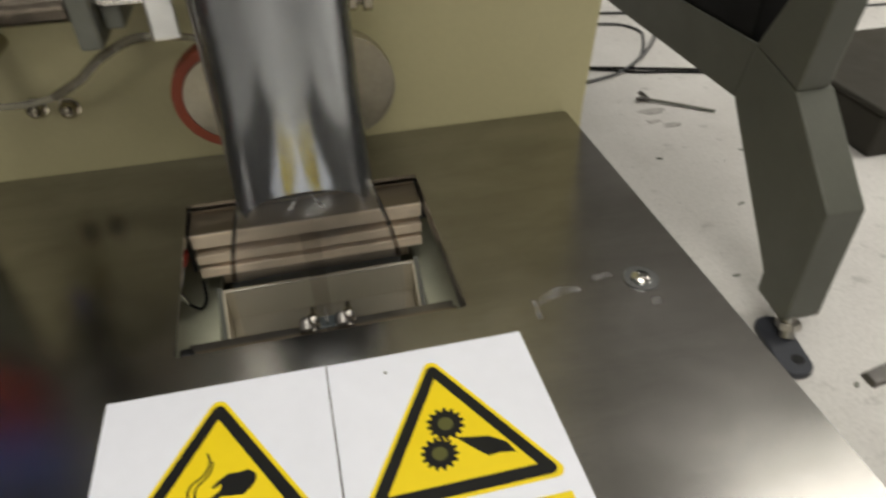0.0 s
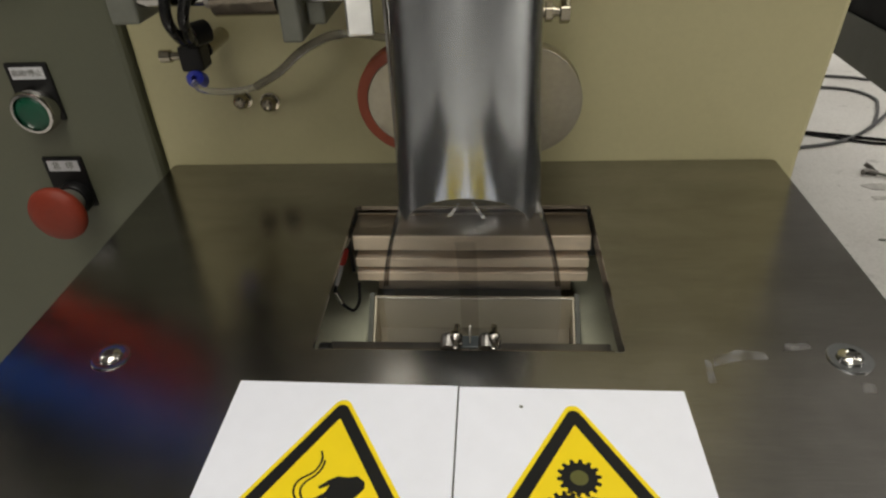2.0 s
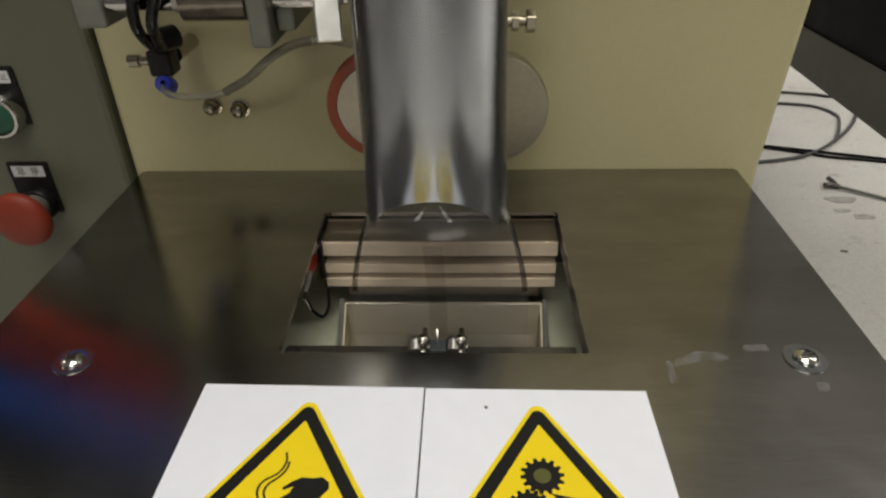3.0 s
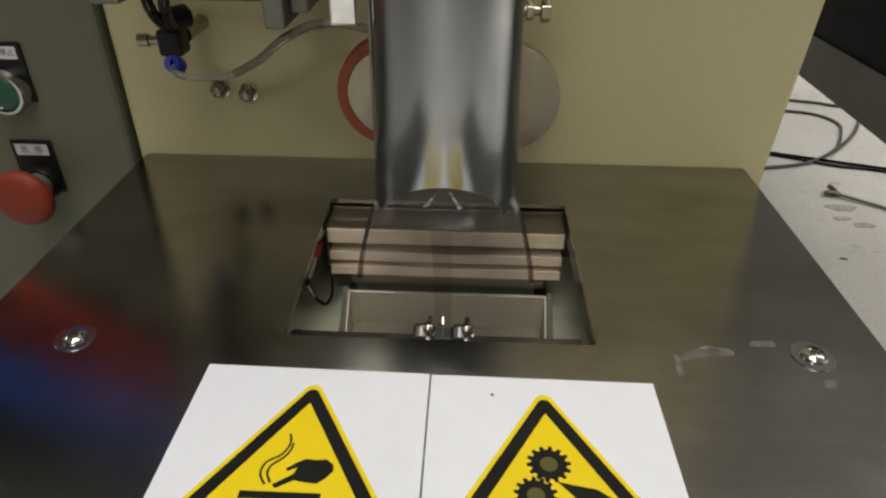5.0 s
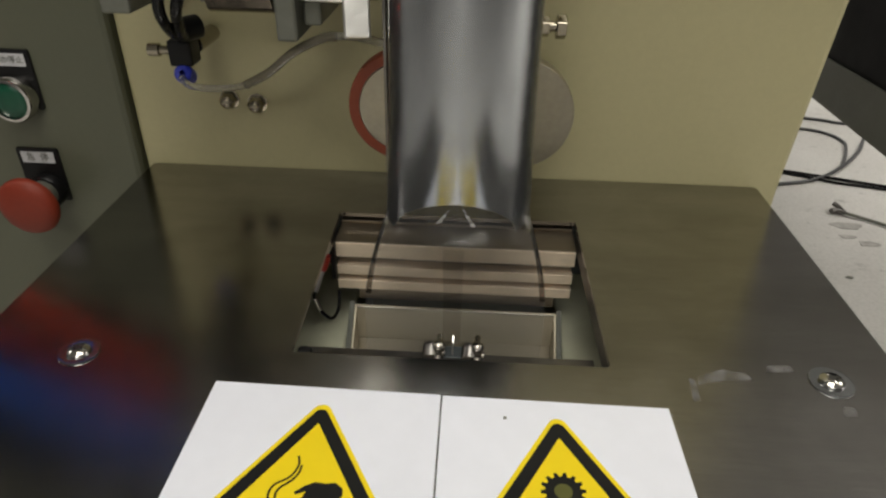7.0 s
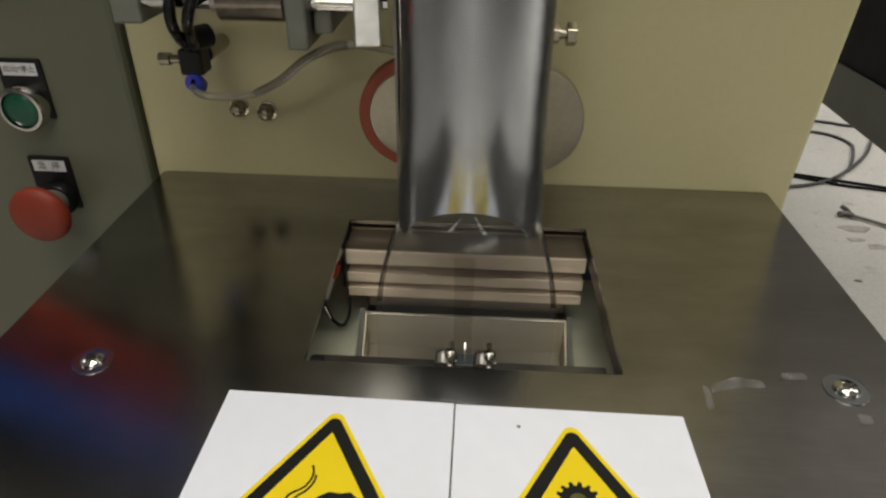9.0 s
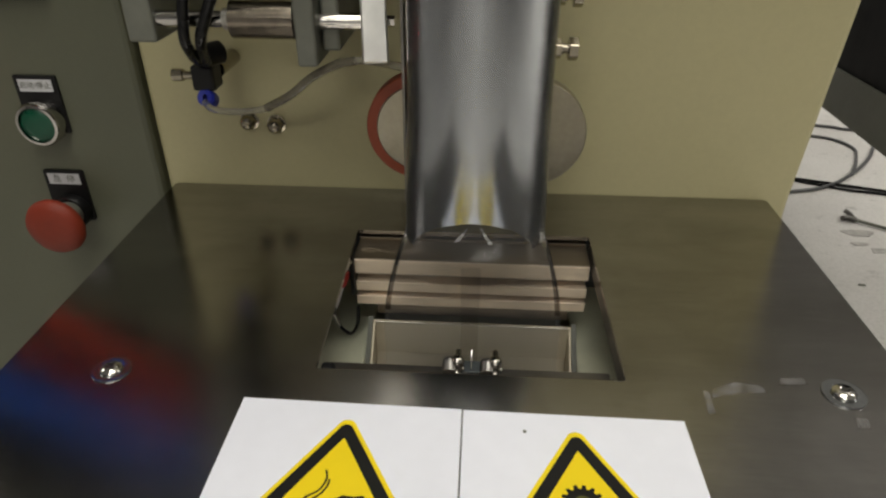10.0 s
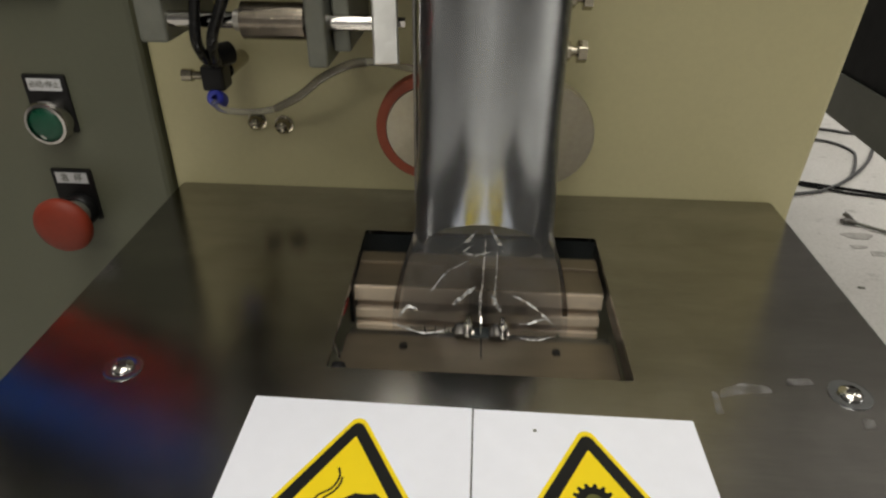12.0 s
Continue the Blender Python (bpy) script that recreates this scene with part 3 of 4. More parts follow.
# ---------------------------------------------------------------- sealing jaws
def back_jaw():
    """Heated block with three pale sealing faces and dark grooves between."""
    ob = thing("back_sealing_jaw", 0, 0.130, 0, "heated steel sealing jaw with pale ribs and dark grooves", "sealing jaw")
    # Darker than the ribs, so the grooves between them come out dark.
    part("body", box(-0.0883, 0.0843, 0.0122, 0.042, -0.0505, -0.0099), M_DARKSTEEL, ob, "dark jaw block", bevel=0.0008)
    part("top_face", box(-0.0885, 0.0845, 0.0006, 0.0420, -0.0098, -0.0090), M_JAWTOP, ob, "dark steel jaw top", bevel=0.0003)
    for z0, z1, y0 in ((-0.0218, -0.0099, 0.0), (-0.0376, -0.0298, 0.0008), (-0.0500, -0.0424, 0.0004)):
        part("sealing_rib", box(-0.0882, 0.0842, y0, 0.0120, z0, z1), M_JAW, ob, "pale brushed sealing rib", bevel=0.0004)
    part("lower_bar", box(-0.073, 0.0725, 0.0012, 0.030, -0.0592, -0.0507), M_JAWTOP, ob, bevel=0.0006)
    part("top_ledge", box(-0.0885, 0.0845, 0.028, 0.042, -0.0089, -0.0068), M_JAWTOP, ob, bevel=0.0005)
    for x in (-0.05, 0.046):
        part("push_rod", rod((x, 0.0425, -0.035), (x, 0.0975, -0.035), 0.006), M_STEEL, ob, smooth=40)
    part("heater_pin", rod((-0.0900, -0.004, -0.0080), (-0.0945, -0.004, -0.0185), 0.0017), M_CHROME, ob, "bright heater terminal", smooth=40)
    part("terminal_base", box(-0.0915, -0.0884, -0.003, 0.010, -0.040, -0.006), M_BLACKPLASTIC, ob, bevel=0.0006)
    part("red_sleeve", hose([(-0.0940, -0.005, -0.0180), (-0.0955, -0.005, -0.0245), (-0.0975, -0.005, -0.0300)], 0.0030, 10), M_REDSLEEVE, ob, "red insulating sleeve", smooth=40)
    part("white_sleeve", hose([(-0.0975, -0.005, -0.0300), (-0.1005, -0.005, -0.040), (-0.1040, -0.005, -0.050)], 0.0016, 10), M_LABEL, ob, "white glass-fibre sleeve", smooth=40)
    part("wire", hose([(-0.1040, -0.005, -0.050), (-0.1062, -0.005, -0.058), (-0.1030, -0.005, -0.067), (-0.0945, -0.005, -0.075), (-0.0885, -0.005, -0.066), (-0.0870, -0.003, -0.050)], 0.0013, 8), M_BLACKPLASTIC, ob, smooth=40)
    part("ferrule", rod((-0.1060, -0.005, -0.0565), (-0.1025, -0.005, -0.0675), 0.0021), M_CHROME, ob, smooth=40)
    return ob


def front_jaw():
    """Counter jaw that slides under the plate, with two chrome pressing studs."""
    ob = thing("front_sealing_jaw", 0, 0.0290, 0, "flat-topped steel counter jaw with two chrome studs", "sealing jaw")
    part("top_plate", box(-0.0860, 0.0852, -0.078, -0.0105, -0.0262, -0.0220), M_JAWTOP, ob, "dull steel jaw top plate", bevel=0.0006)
    part("body", box(-0.0855, 0.0845, -0.022, 0.0, -0.058, -0.0264), M_DARKSTEEL, ob, bevel=0.0006)
    for x in (-0.0100, 0.0125):
        part("stud_seat", lathe([(0.0, 0.0054), (0.0040, 0.0050), (0.0056, 0.0036), (0.0060, 0.0010), (0.0060, -0.0060), (0, -0.0060)], pose(x - 0.0020, -0.0075, -0.0180, -60, 0, 0) @ Matrix.Scale(0.80, 4), 28), M_DARKSTEEL, ob, "round dark steel stud seat", smooth=40)
        stud = part("stud", lathe([(0.0, 0.0064), (0.0022, 0.0060), (0.0038, 0.0047), (0.0047, 0.0028), (0.0050, 0.0008), (0.0044, -0.0018), (0.0034, -0.0034), (0.0034, -0.0070), (0, -0.0070)], pose(x + 0.0022, -0.0085, -0.0165, -50, 0, 0) @ Matrix.Scale(0.85, 4), 28), M_STUD, ob, "chrome domed stud", smooth=40)
        part("pin", rod((x + 0.0026, -0.004, -0.0190), (x + 0.0026, 0.0065, -0.0190), 0.0018, n=16), M_STUD, stud, smooth=40)
        part("nut", rod((x + 0.0026, -0.0105, -0.0200), (x + 0.0026, -0.0075, -0.0182), 0.0044, n=6), M_STUD, stud, bevel=0.0003)
    part("stud_block", box(-0.0165, 0.0185, -0.0108, -0.0006, -0.0263, -0.0205), M_DARKSHEET, ob, "dark steel block between the studs", bevel=0.0004)
    part("knife_slot", box(0.0006, 0.0016, -0.030, -0.0110, -0.0219, -0.0214), M_BLACK, ob, "narrow dark knife slot")
    part("knife", prism([(-0.010, -0.0225), (-0.001, -0.0225), (-0.001, -0.0120), (-0.004, -0.0150)], 0.0002, 0.0010, Matrix(((0, 0, 1, 0), (1, 0, 0, 0), (0, 1, 0, 0), (0, 0, 0, 1)))), M_CHROME, ob, "bright pointed knife")
    for x in (-0.048, 0.048):
        part("screw", lathe([(0.0028, -0.0220), (0.0026, -0.0206), (0, -0.0206)], pose(x, -0.022, 0), 14), M_BLACK, ob, smooth=40)
    for x in (-0.055, 0.053):
        part("slide_rod", rod((x, -0.0222, -0.045), (x, -0.135, -0.045), 0.006), M_STEEL, ob, smooth=40)
    return ob


BACK_JAW, FRONT_JAW = back_jaw(), front_jaw()


def chute():
    """Open sloping steel tray under the slot, into which the bags fall."""
    ob = thing("bag_chute", 0, 0, 0, "dull stainless discharge chute below the slot", "chute")
    x0, x1, y0, y1, z0, z1 = -0.0750, 0.0745, -0.03, 0.123, -0.2495, -0.0600
    side = Matrix(((0, 0, 1, 0), (1, 0, 0, 0), (0, 1, 0, 0), (0, 0, 0, 1)))   # outline (y, z), thickness along x
    part("back_wall", box(x0, x1, y1, y1 + 0.0015, z0, z1), M_CHUTE, ob)
    part("back_rim", rod((x0 + 0.0016, y1 - 0.0012, z1), (x1 - 0.0016, y1 - 0.0012, z1), 0.0007, n=10), M_STEEL, ob, "folded steel rim", smooth=40)
    for x, sign in ((x0, 1), (x1, -1)):
        wall = [(y1 - 0.0004, z1), (y1 - 0.0004, z0 + 0.02), (y0, z0 + 0.002), (y0, -0.190)]
        part("side_wall", prism(wall, min(x, x + sign * 0.0013), max(x, x + sign * 0.0013), side), M_CHUTE, ob)
        lip = [(y1 + 0.0016, z1 + 0.003), (y1 + 0.0016, z1 - 0.012), (y0, -0.200), (y0, -0.186)]
        part("side_lip", prism(lip, min(x - sign * 0.0040, x - sign * 0.0004), max(x - sign * 0.0040, x - sign * 0.0004), side), M_FRAME, ob, "dark folded side lip", bevel=0.0004)
    bm = bmesh.new()
    vs = [bm.verts.new(p) for p in ((x0 + 0.0016, y1 - 0.0006, z1 - 0.030), (x1 - 0.0016, y1 - 0.0006, z1 - 0.030), (x1 - 0.0016, y0 + 0.02, z0 + 0.004), (x0 + 0.0016, y0 + 0.02, z0 + 0.004))]
    f = bm.faces.new(vs)
    bmesh.ops.solidify(bm, geom=[f], thickness=0.001)
    part("slide", bm, M_CHUTE, ob, "sloping slide plate")
    return ob


chute()
# Added dark sheet: its colour stands in for the shade behind the jaw.
guard = tagged(part("gap_sheet", box(-0.12, 0.118, 0.1785, 0.1805, -0.0600, -0.0033), M_DARKSHEET), "dark sheet added in place of the shade behind the sealing jaw", "guard plate")

# ---------------------------------------------------------------- pull rollers, bracket, bolts
def roller(x, z, rim, label):
    ob = thing("pull_roller", x, 0.150, z, label, "roller", "film pull rollers")
    edge = 0.0302 if rim else 0.0372
    part("disc", lathe([(0, 0.0065), (0.0060, 0.0065), (0.0065, 0.0050), (edge - 0.0004, 0.0050), (edge, 0.0044), (edge, -0.008), (0, -0.008)], FACING, 64), M_DISC, ob, "turned steel disc", smooth=35)
    if rim:
        part("tyre", lathe([(0.0304, 0.0048), (0.0362, 0.0048), (0.0372, 0.0038), (0.0372, -0.0075), (0.0304, -0.0075), (0.0304, 0.0048)], FACING, 64), M_RUBBER, ob, "red-brown silicone tyre", smooth=35)
    part("shaft", rod((0, 0.0082, 0), (0, WALL_Y - 0.150 - 0.0005, 0), 0.008), M_STEEL, ob, smooth=40)
    part("hub_bolt", lathe([(0.0048, 0.0066), (0.0048, 0.0100), (0.0030, 0.0108), (0, 0.0108)], FACING, 6), M_CHROME, ob)
    return ob


roller(-0.0385, 0.0868, True, "steel pull roller with a red-brown silicone tyre")
roller(0.0352, 0.0845, False, "plain turned steel pull roller")

bracket = thing("roller_bracket", 0, 0, 0, "steel bracket behind the tube with two adjusting bolts", "bracket")
part("block", box(-0.028, 0.034, 0.135, WALL_Y - 0.0005, 0.124, 0.200), M_STEEL, bracket, bevel=0.0015)
for z in (0.1410, 0.1735):
    bolt = part("adjusting_bolt", rod((0.0342, 0.150, z), (0.0520, 0.150, z), 0.0036, n=20), M_BRASS, bracket, smooth=40)
    part("lock_nut", rod((0.0460, 0.150, z), (0.0505, 0.150, z), 0.0064, n=6), M_BRASS, bolt, bevel=0.0004)
    part("bolt_head", rod((0.0550, 0.150, z), (0.0610, 0.150, z), 0.0075, n=6), M_BRASS, bolt, bevel=0.0005)
    part("bolt_neck", rod((0.0521, 0.150, z), (0.0549, 0.150, z), 0.0030, n=16), M_BRASS, bolt, smooth=40)

# ---------------------------------------------------------------- cross shaft with clamps
SH_Y, SH_Z = 0.150, 0.1555
shaft = thing("cross_shaft", 0, 0, 0, "steel cross shaft held by grey clamp blocks", "shaft")
part("bar", rod((-0.216, SH_Y, SH_Z), (-0.0625, SH_Y, SH_Z), 0.0052), M_CHROME, shaft, smooth=40)
part("coupling", rod((-0.1585, SH_Y, SH_Z), (-0.1180, SH_Y, SH_Z), 0.0118, n=40), M_OILSTEEL, shaft, "oily turned steel coupling sleeve", smooth=40)
part("collar", rod((-0.1640, SH_Y, SH_Z), (-0.1588, SH_Y, SH_Z), 0.0066), M_STEEL, shaft, smooth=40)
for x0, x1, y0, y1, z0 in ((-0.2260, -0.2075, 0.142, WALL_Y - 0.0005, 0.1415), (-0.1160, -0.1030, 0.136, 0.180, 0.1295), (-0.1020, -0.0905, 0.150, WALL_Y - 0.0005, 0.1365)):
    part("clamp_block", box(x0, x1, y0, y1, z0, 0.232), M_GREYBLOCK, shaft, "grey cast clamp block", bevel=0.0018)
for x in (-0.214, -0.110):
    part("clamp_screw", lathe([(0.0032, 0.0), (0.0032, 0.002), (0.0018, 0.002), (0.0018, 0.001), (0, 0.001)], pose(x, 0.1418 if x < -0.2 else 0.1358, 0.215) @ FACING, 18), M_DARKSTEEL, shaft, smooth=40)
# Unseen beam, added so the plate mirrors something dark above the clamps.
part("unseen_beam", box(-0.248, -0.056, 0.150, WALL_Y - 0.0005, 0.2325, 0.360), M_GREYBLOCK, shaft, "unseen grey beam, added to darken the plate's reflection", bevel=0.002)
foil_bm = box(-0.0079, 0.0079, -0.0030, 0.0030, -0.049, 0.049)
foil_bm.transform(pose(-0.0664, 0.1390, 0.1830, -17, 0, 9.5))
foil = part("bright_plate", foil_bm, M_ALU, shaft, "dented bright aluminium plate", bevel=0.0012)
part("small_bolt", rod((-0.0584, 0.140, 0.158), (-0.0535, 0.140, 0.158), 0.0035, n=6), M_CHROME, shaft)

# ---------------------------------------------------------------- pneumatic fitting and hoses
valve = thing("air_fitting", 0, 0, 0, "black pneumatic elbow fitting with a blue collar", "pneumatic fitting")
part("body", box(-0.2055, -0.1890, 0.176, 0.194, 0.0990, 0.1170), M_BLACKPLASTIC, valve, bevel=0.002)
part("mount", rod((-0.193, 0.194, 0.110), (-0.193, WALL_Y - 0.0003, 0.110), 0.006), M_BRASS, valve, smooth=40)
part("blue_collar", lathe([(0.0018, 0.0010), (0.0048, 0.0012), (0.0062, 0.0), (0.0066, -0.003), (0.0062, -0.010), (0, -0.010)], pose(-0.1965, 0.1745, 0.0955, 60, 0, 0), 28), M_BLUE, valve, "blue release collar", smooth=40)
part("banjo_ring", rod((-0.1925, 0.174, 0.1250), (-0.1855, 0.186, 0.1250), 0.0080), M_BLACKPLASTIC, valve, smooth=40)
part("neck", rod((-0.197, 0.184, 0.1165), (-0.192, 0.184, 0.1250), 0.0068), M_BLACKPLASTIC, valve, smooth=40)
part("throttle_screw", rod((-0.2057, 0.184, 0.1085), (-0.2140, 0.184, 0.1085), 0.0030, n=18), M_BRASS, valve, smooth=40)
part("throttle_knob", rod((-0.2140, 0.184, 0.1085), (-0.2215, 0.184, 0.1085), 0.0045, n=18), M_BRASS, valve, "nickel-plated knurled knob", smooth=30)
tagged(part("air_hose", hose([(-0.1945, 0.178, 0.119), (-0.1915, 0.158, 0.128), (-0.1880, 0.1400, 0.143), (-0.1860, 0.1385, 0.158), (-0.1825, 0.1385, 0.174), (-0.174, 0.145, 0.21), (-0.178, 0.19, 0.30), (-0.178, WALL_Y, 0.33)], 0.0036), M_HOSE, smooth=60), "black rubber air hose running up from the fitting", "hose", "air hoses")
tagged(part("air_hose", hose([(-0.1900, 0.172, 0.121), (-0.1845, 0.155, 0.131), (-0.1775, 0.1400, 0.146), (-0.1710, 0.1380, 0.160), (-0.1625, 0.1370, 0.176), (-0.150, 0.140, 0.20), (-0.145, 0.17, 0.27), (-0.142, WALL_Y, 0.31)], 0.0036), M_HOSE, smooth=60), "black rubber air hose running up from the fitting", "hose", "air hoses")
air_tube = tagged(part("clear_air_tube", hose([(-0.1965, 0.1715, 0.0935), (-0.190, 0.168, 0.0890), (-0.172, 0.168, 0.0875), (-0.150, 0.166, 0.0915), (-0.131, 0.162, 0.1025), (-0.113, 0.158, 0.1170), (-0.094, 0.154, 0.1272), (-0.075, 0.150, 0.1308), (-0.055, 0.146, 0.1290), (-0.038, 0.142, 0.1270)], 0.0025, 12), M_CLEARHOSE, smooth=60), "cloudy clear plastic air tube bent across the panel", "hose")
part("sleeve", hose([(-0.150, 0.166, 0.0915), (-0.131, 0.162, 0.1025), (-0.113, 0.158, 0.1170), (-0.094, 0.154, 0.1272), (-0.082, 0.1515, 0.1302)], 0.0030, 12), M_OILTUBE, air_tube, "brownish translucent sleeve", smooth=60)
for x, z in ((-0.1870, 0.0585), (-0.1650, 0.0560)):
    nut = thing("dome_nut", x, WALL_Y, z, "shiny chrome dome nut on the cream panel", "nut", "panel dome nuts")
    part("flange", lathe([(0.0078, 0.0002), (0.0078, 0.0015), (0.0060, 0.0018), (0, 0.0018)], FACING, 28), M_BRASS, nut, smooth=40)
    part("hexagon", lathe([(0.0070, 0.0018), (0.0070, 0.0060), (0.0062, 0.0066), (0, 0.0066)], FACING, 6), M_BRASS, nut)
    part("dome", lathe([(0.0060, 0.0066), (0.0056, 0.0088), (0.0042, 0.0110), (0.0022, 0.0121), (0, 0.0124)], FACING, 24), M_BRASS, nut, smooth=60)


# ---------------------------------------------------------------- controls
def lettering(name, body, x, y, z, size, material, parent):
    cu = bpy.data.curves.new(name, "FONT")
    cu.body, cu.size, cu.align_x, cu.align_y, cu.extrude = body, size, "CENTER", "CENTER", 0.0001
    cu.materials.append(material)
    ob = new(name, cu)
    ob.matrix_basis = pose(x, y, z, 90, 0, 0)
    ob.parent = parent
    return ob


def legend(parent, x, z, h):
    plate = part("legend_plate", prism(rounded([(-0.0176, -h / 2), (0.0176, -h / 2), (0.0176, h / 2), (-0.0176, h / 2)], 0.0018), 0.0, 0.0022, pose(x, DOOR_Y - 0.0001, z, 90, 0, 0)), M_BLACKPLASTIC, parent, "black legend plate", bevel=0.0005)
    part("legend_strip", box(x - 0.0138, x + 0.0138, DOOR_Y - 0.0029, DOOR_Y - 0.0024, z + h / 2 - 0.0128, z + h / 2 - 0.0030), M_LABEL, plate, "white printed legend strip")
    return plate


start = thing("start_button", 0, 0, 0, "green flush push button in a chrome ring with legend plate", "push button")
start_plate = legend(start, -0.3530, 0.0705, 0.0480)
lettering("lettering", "启动/停止", -0.3530, DOOR_Y - 0.0031, 0.0866, 0.0060, M_GREYBLOCK, start_plate)
at = pose(-0.3548, DOOR_Y - 0.0024, 0.0570)
part("chrome_ring", lathe([(0.0182, 0.0), (0.0182, 0.0090), (0.0168, 0.0115), (0.0146, 0.0118), (0.0142, 0.0080), (0.0142, 0.0)], at @ FACING, 48), M_CHROME, start, "chrome bezel ring", smooth=40)
part("button_cap", lathe([(0.0140, 0.0010), (0.0140, 0.0095), (0.0130, 0.0108), (0.0070, 0.0114), (0, 0.0115)], at @ FACING, 40), M_GREEN, start, "dark green cap", smooth=50)

stop = thing("emergency_stop", 0, 0, 0, "red mushroom emergency stop button with black legend plate", "push button")
stop_plate = legend(stop, -0.3540, -0.0110, 0.0480)
lettering("lettering", "急  停", -0.3540, DOOR_Y - 0.0031, 0.0051, 0.0076, M_GREYBLOCK, stop_plate)
at = pose(-0.3525, DOOR_Y - 0.0024, -0.0245)
part("collar", lathe([(0.0150, 0.0), (0.0150, 0.0060), (0.0135, 0.0080), (0.0, 0.0080)], at @ FACING, 40), M_BLACKPLASTIC, stop, smooth=40)
part("stem", lathe([(0.0115, 0.0081), (0.0115, 0.0230), (0, 0.0230)], at @ FACING, 32), M_GREYBLOCK, stop, smooth=40)
part("mushroom_cap", lathe([(0.0, 0.0170), (0.0125, 0.0170), (0.0150, 0.0215), (0.0215, 0.0255), (0.0242, 0.0285), (0.0246, 0.0315), (0.0232, 0.0350), (0.0180, 0.0378), (0.0095, 0.0394), (0, 0.0398)], at @ FACING, 48), M_RED, stop, "matt red mushroom cap", smooth=60)

hmi = thing("black_panel", 0, 0, 0, "black control panel with added glowing red and blue slanted bands", "control panel")
part("frame", prism([(-0.555, 0.146), (-0.386, 0.146), (-0.380, 0.152), (-0.3225, 0.152), (-0.3225, 0.182), (-0.275, 0.182), (-0.275, 0.42), (-0.555, 0.42)], 0.0, 0.0058, pose(0, DOOR_Y - 0.0002, 0, 90, 0, 0)), M_LAMINATE, hmi, bevel=0.002)
part("key", box(-0.345, -0.330, DOOR_Y - 0.0066, DOOR_Y - 0.0061, 0.1560, 0.1590), M_GREYBLOCK, hmi)
# Unseen glowing bands, added for the red and blue reflections on the plate.
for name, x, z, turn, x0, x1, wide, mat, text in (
        ("red_band", -0.400, 0.147, 36, -0.018, 0.150, 0.009, M_REDBAND, "unseen glowing red band, added for its reflection"),
        ("red_band", -0.395, 0.216, 34, -0.080, 0.110, 0.006, M_REDBAND, "unseen glowing red band, added for its reflection"),
        ("blue_band", -0.395, 0.274, 27, -0.155, 0.126, 0.034, M_BLUEBAND, "unseen glowing blue band, added for its reflection")):
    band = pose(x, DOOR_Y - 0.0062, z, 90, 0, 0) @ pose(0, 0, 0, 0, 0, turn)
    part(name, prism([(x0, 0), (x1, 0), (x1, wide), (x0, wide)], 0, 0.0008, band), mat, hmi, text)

# Lamp out of view, added so that the tube mirrors a red streak.
pilot = thing("added_pilot_lamp", 0, 0, 0, "unseen glowing red pilot lamp, added for the red streak on the tube", "indicator lamp")
at = pose(-0.4250, DOOR_Y - 0.0002, 0.0840)
part("bezel", lathe([(0.0150, 0.0), (0.0150, 0.0050), (0.0125, 0.0060), (0.0118, 0.0)], at @ FACING, 36), M_CHROME, pilot, "chrome bezel", smooth=40)
part("lens", lathe([(0.0116, 0.0004), (0.0116, 0.0060), (0.0090, 0.0085), (0, 0.0095)], at @ FACING, 32), M_PILOT, pilot, "glowing red lens", smooth=60)

# ---------------------------------------------------------------- floor things, stand
def hull(a, b, bm=None):
    """A tapered bar between two four-cornered ends."""
    bm = bm or bmesh.new()
    va, vb = [bm.verts.new(p) for p in a], [bm.verts.new(p) for p in b]
    bm.faces.new(va)
    bm.faces.new(vb[::-1])
    for k in range(4):
        bm.faces.new((va[k], vb[k], vb[(k + 1) % 4], va[(k + 1) % 4]))
    bmesh.ops.recalc_face_normals(bm, faces=bm.faces)
    return bm


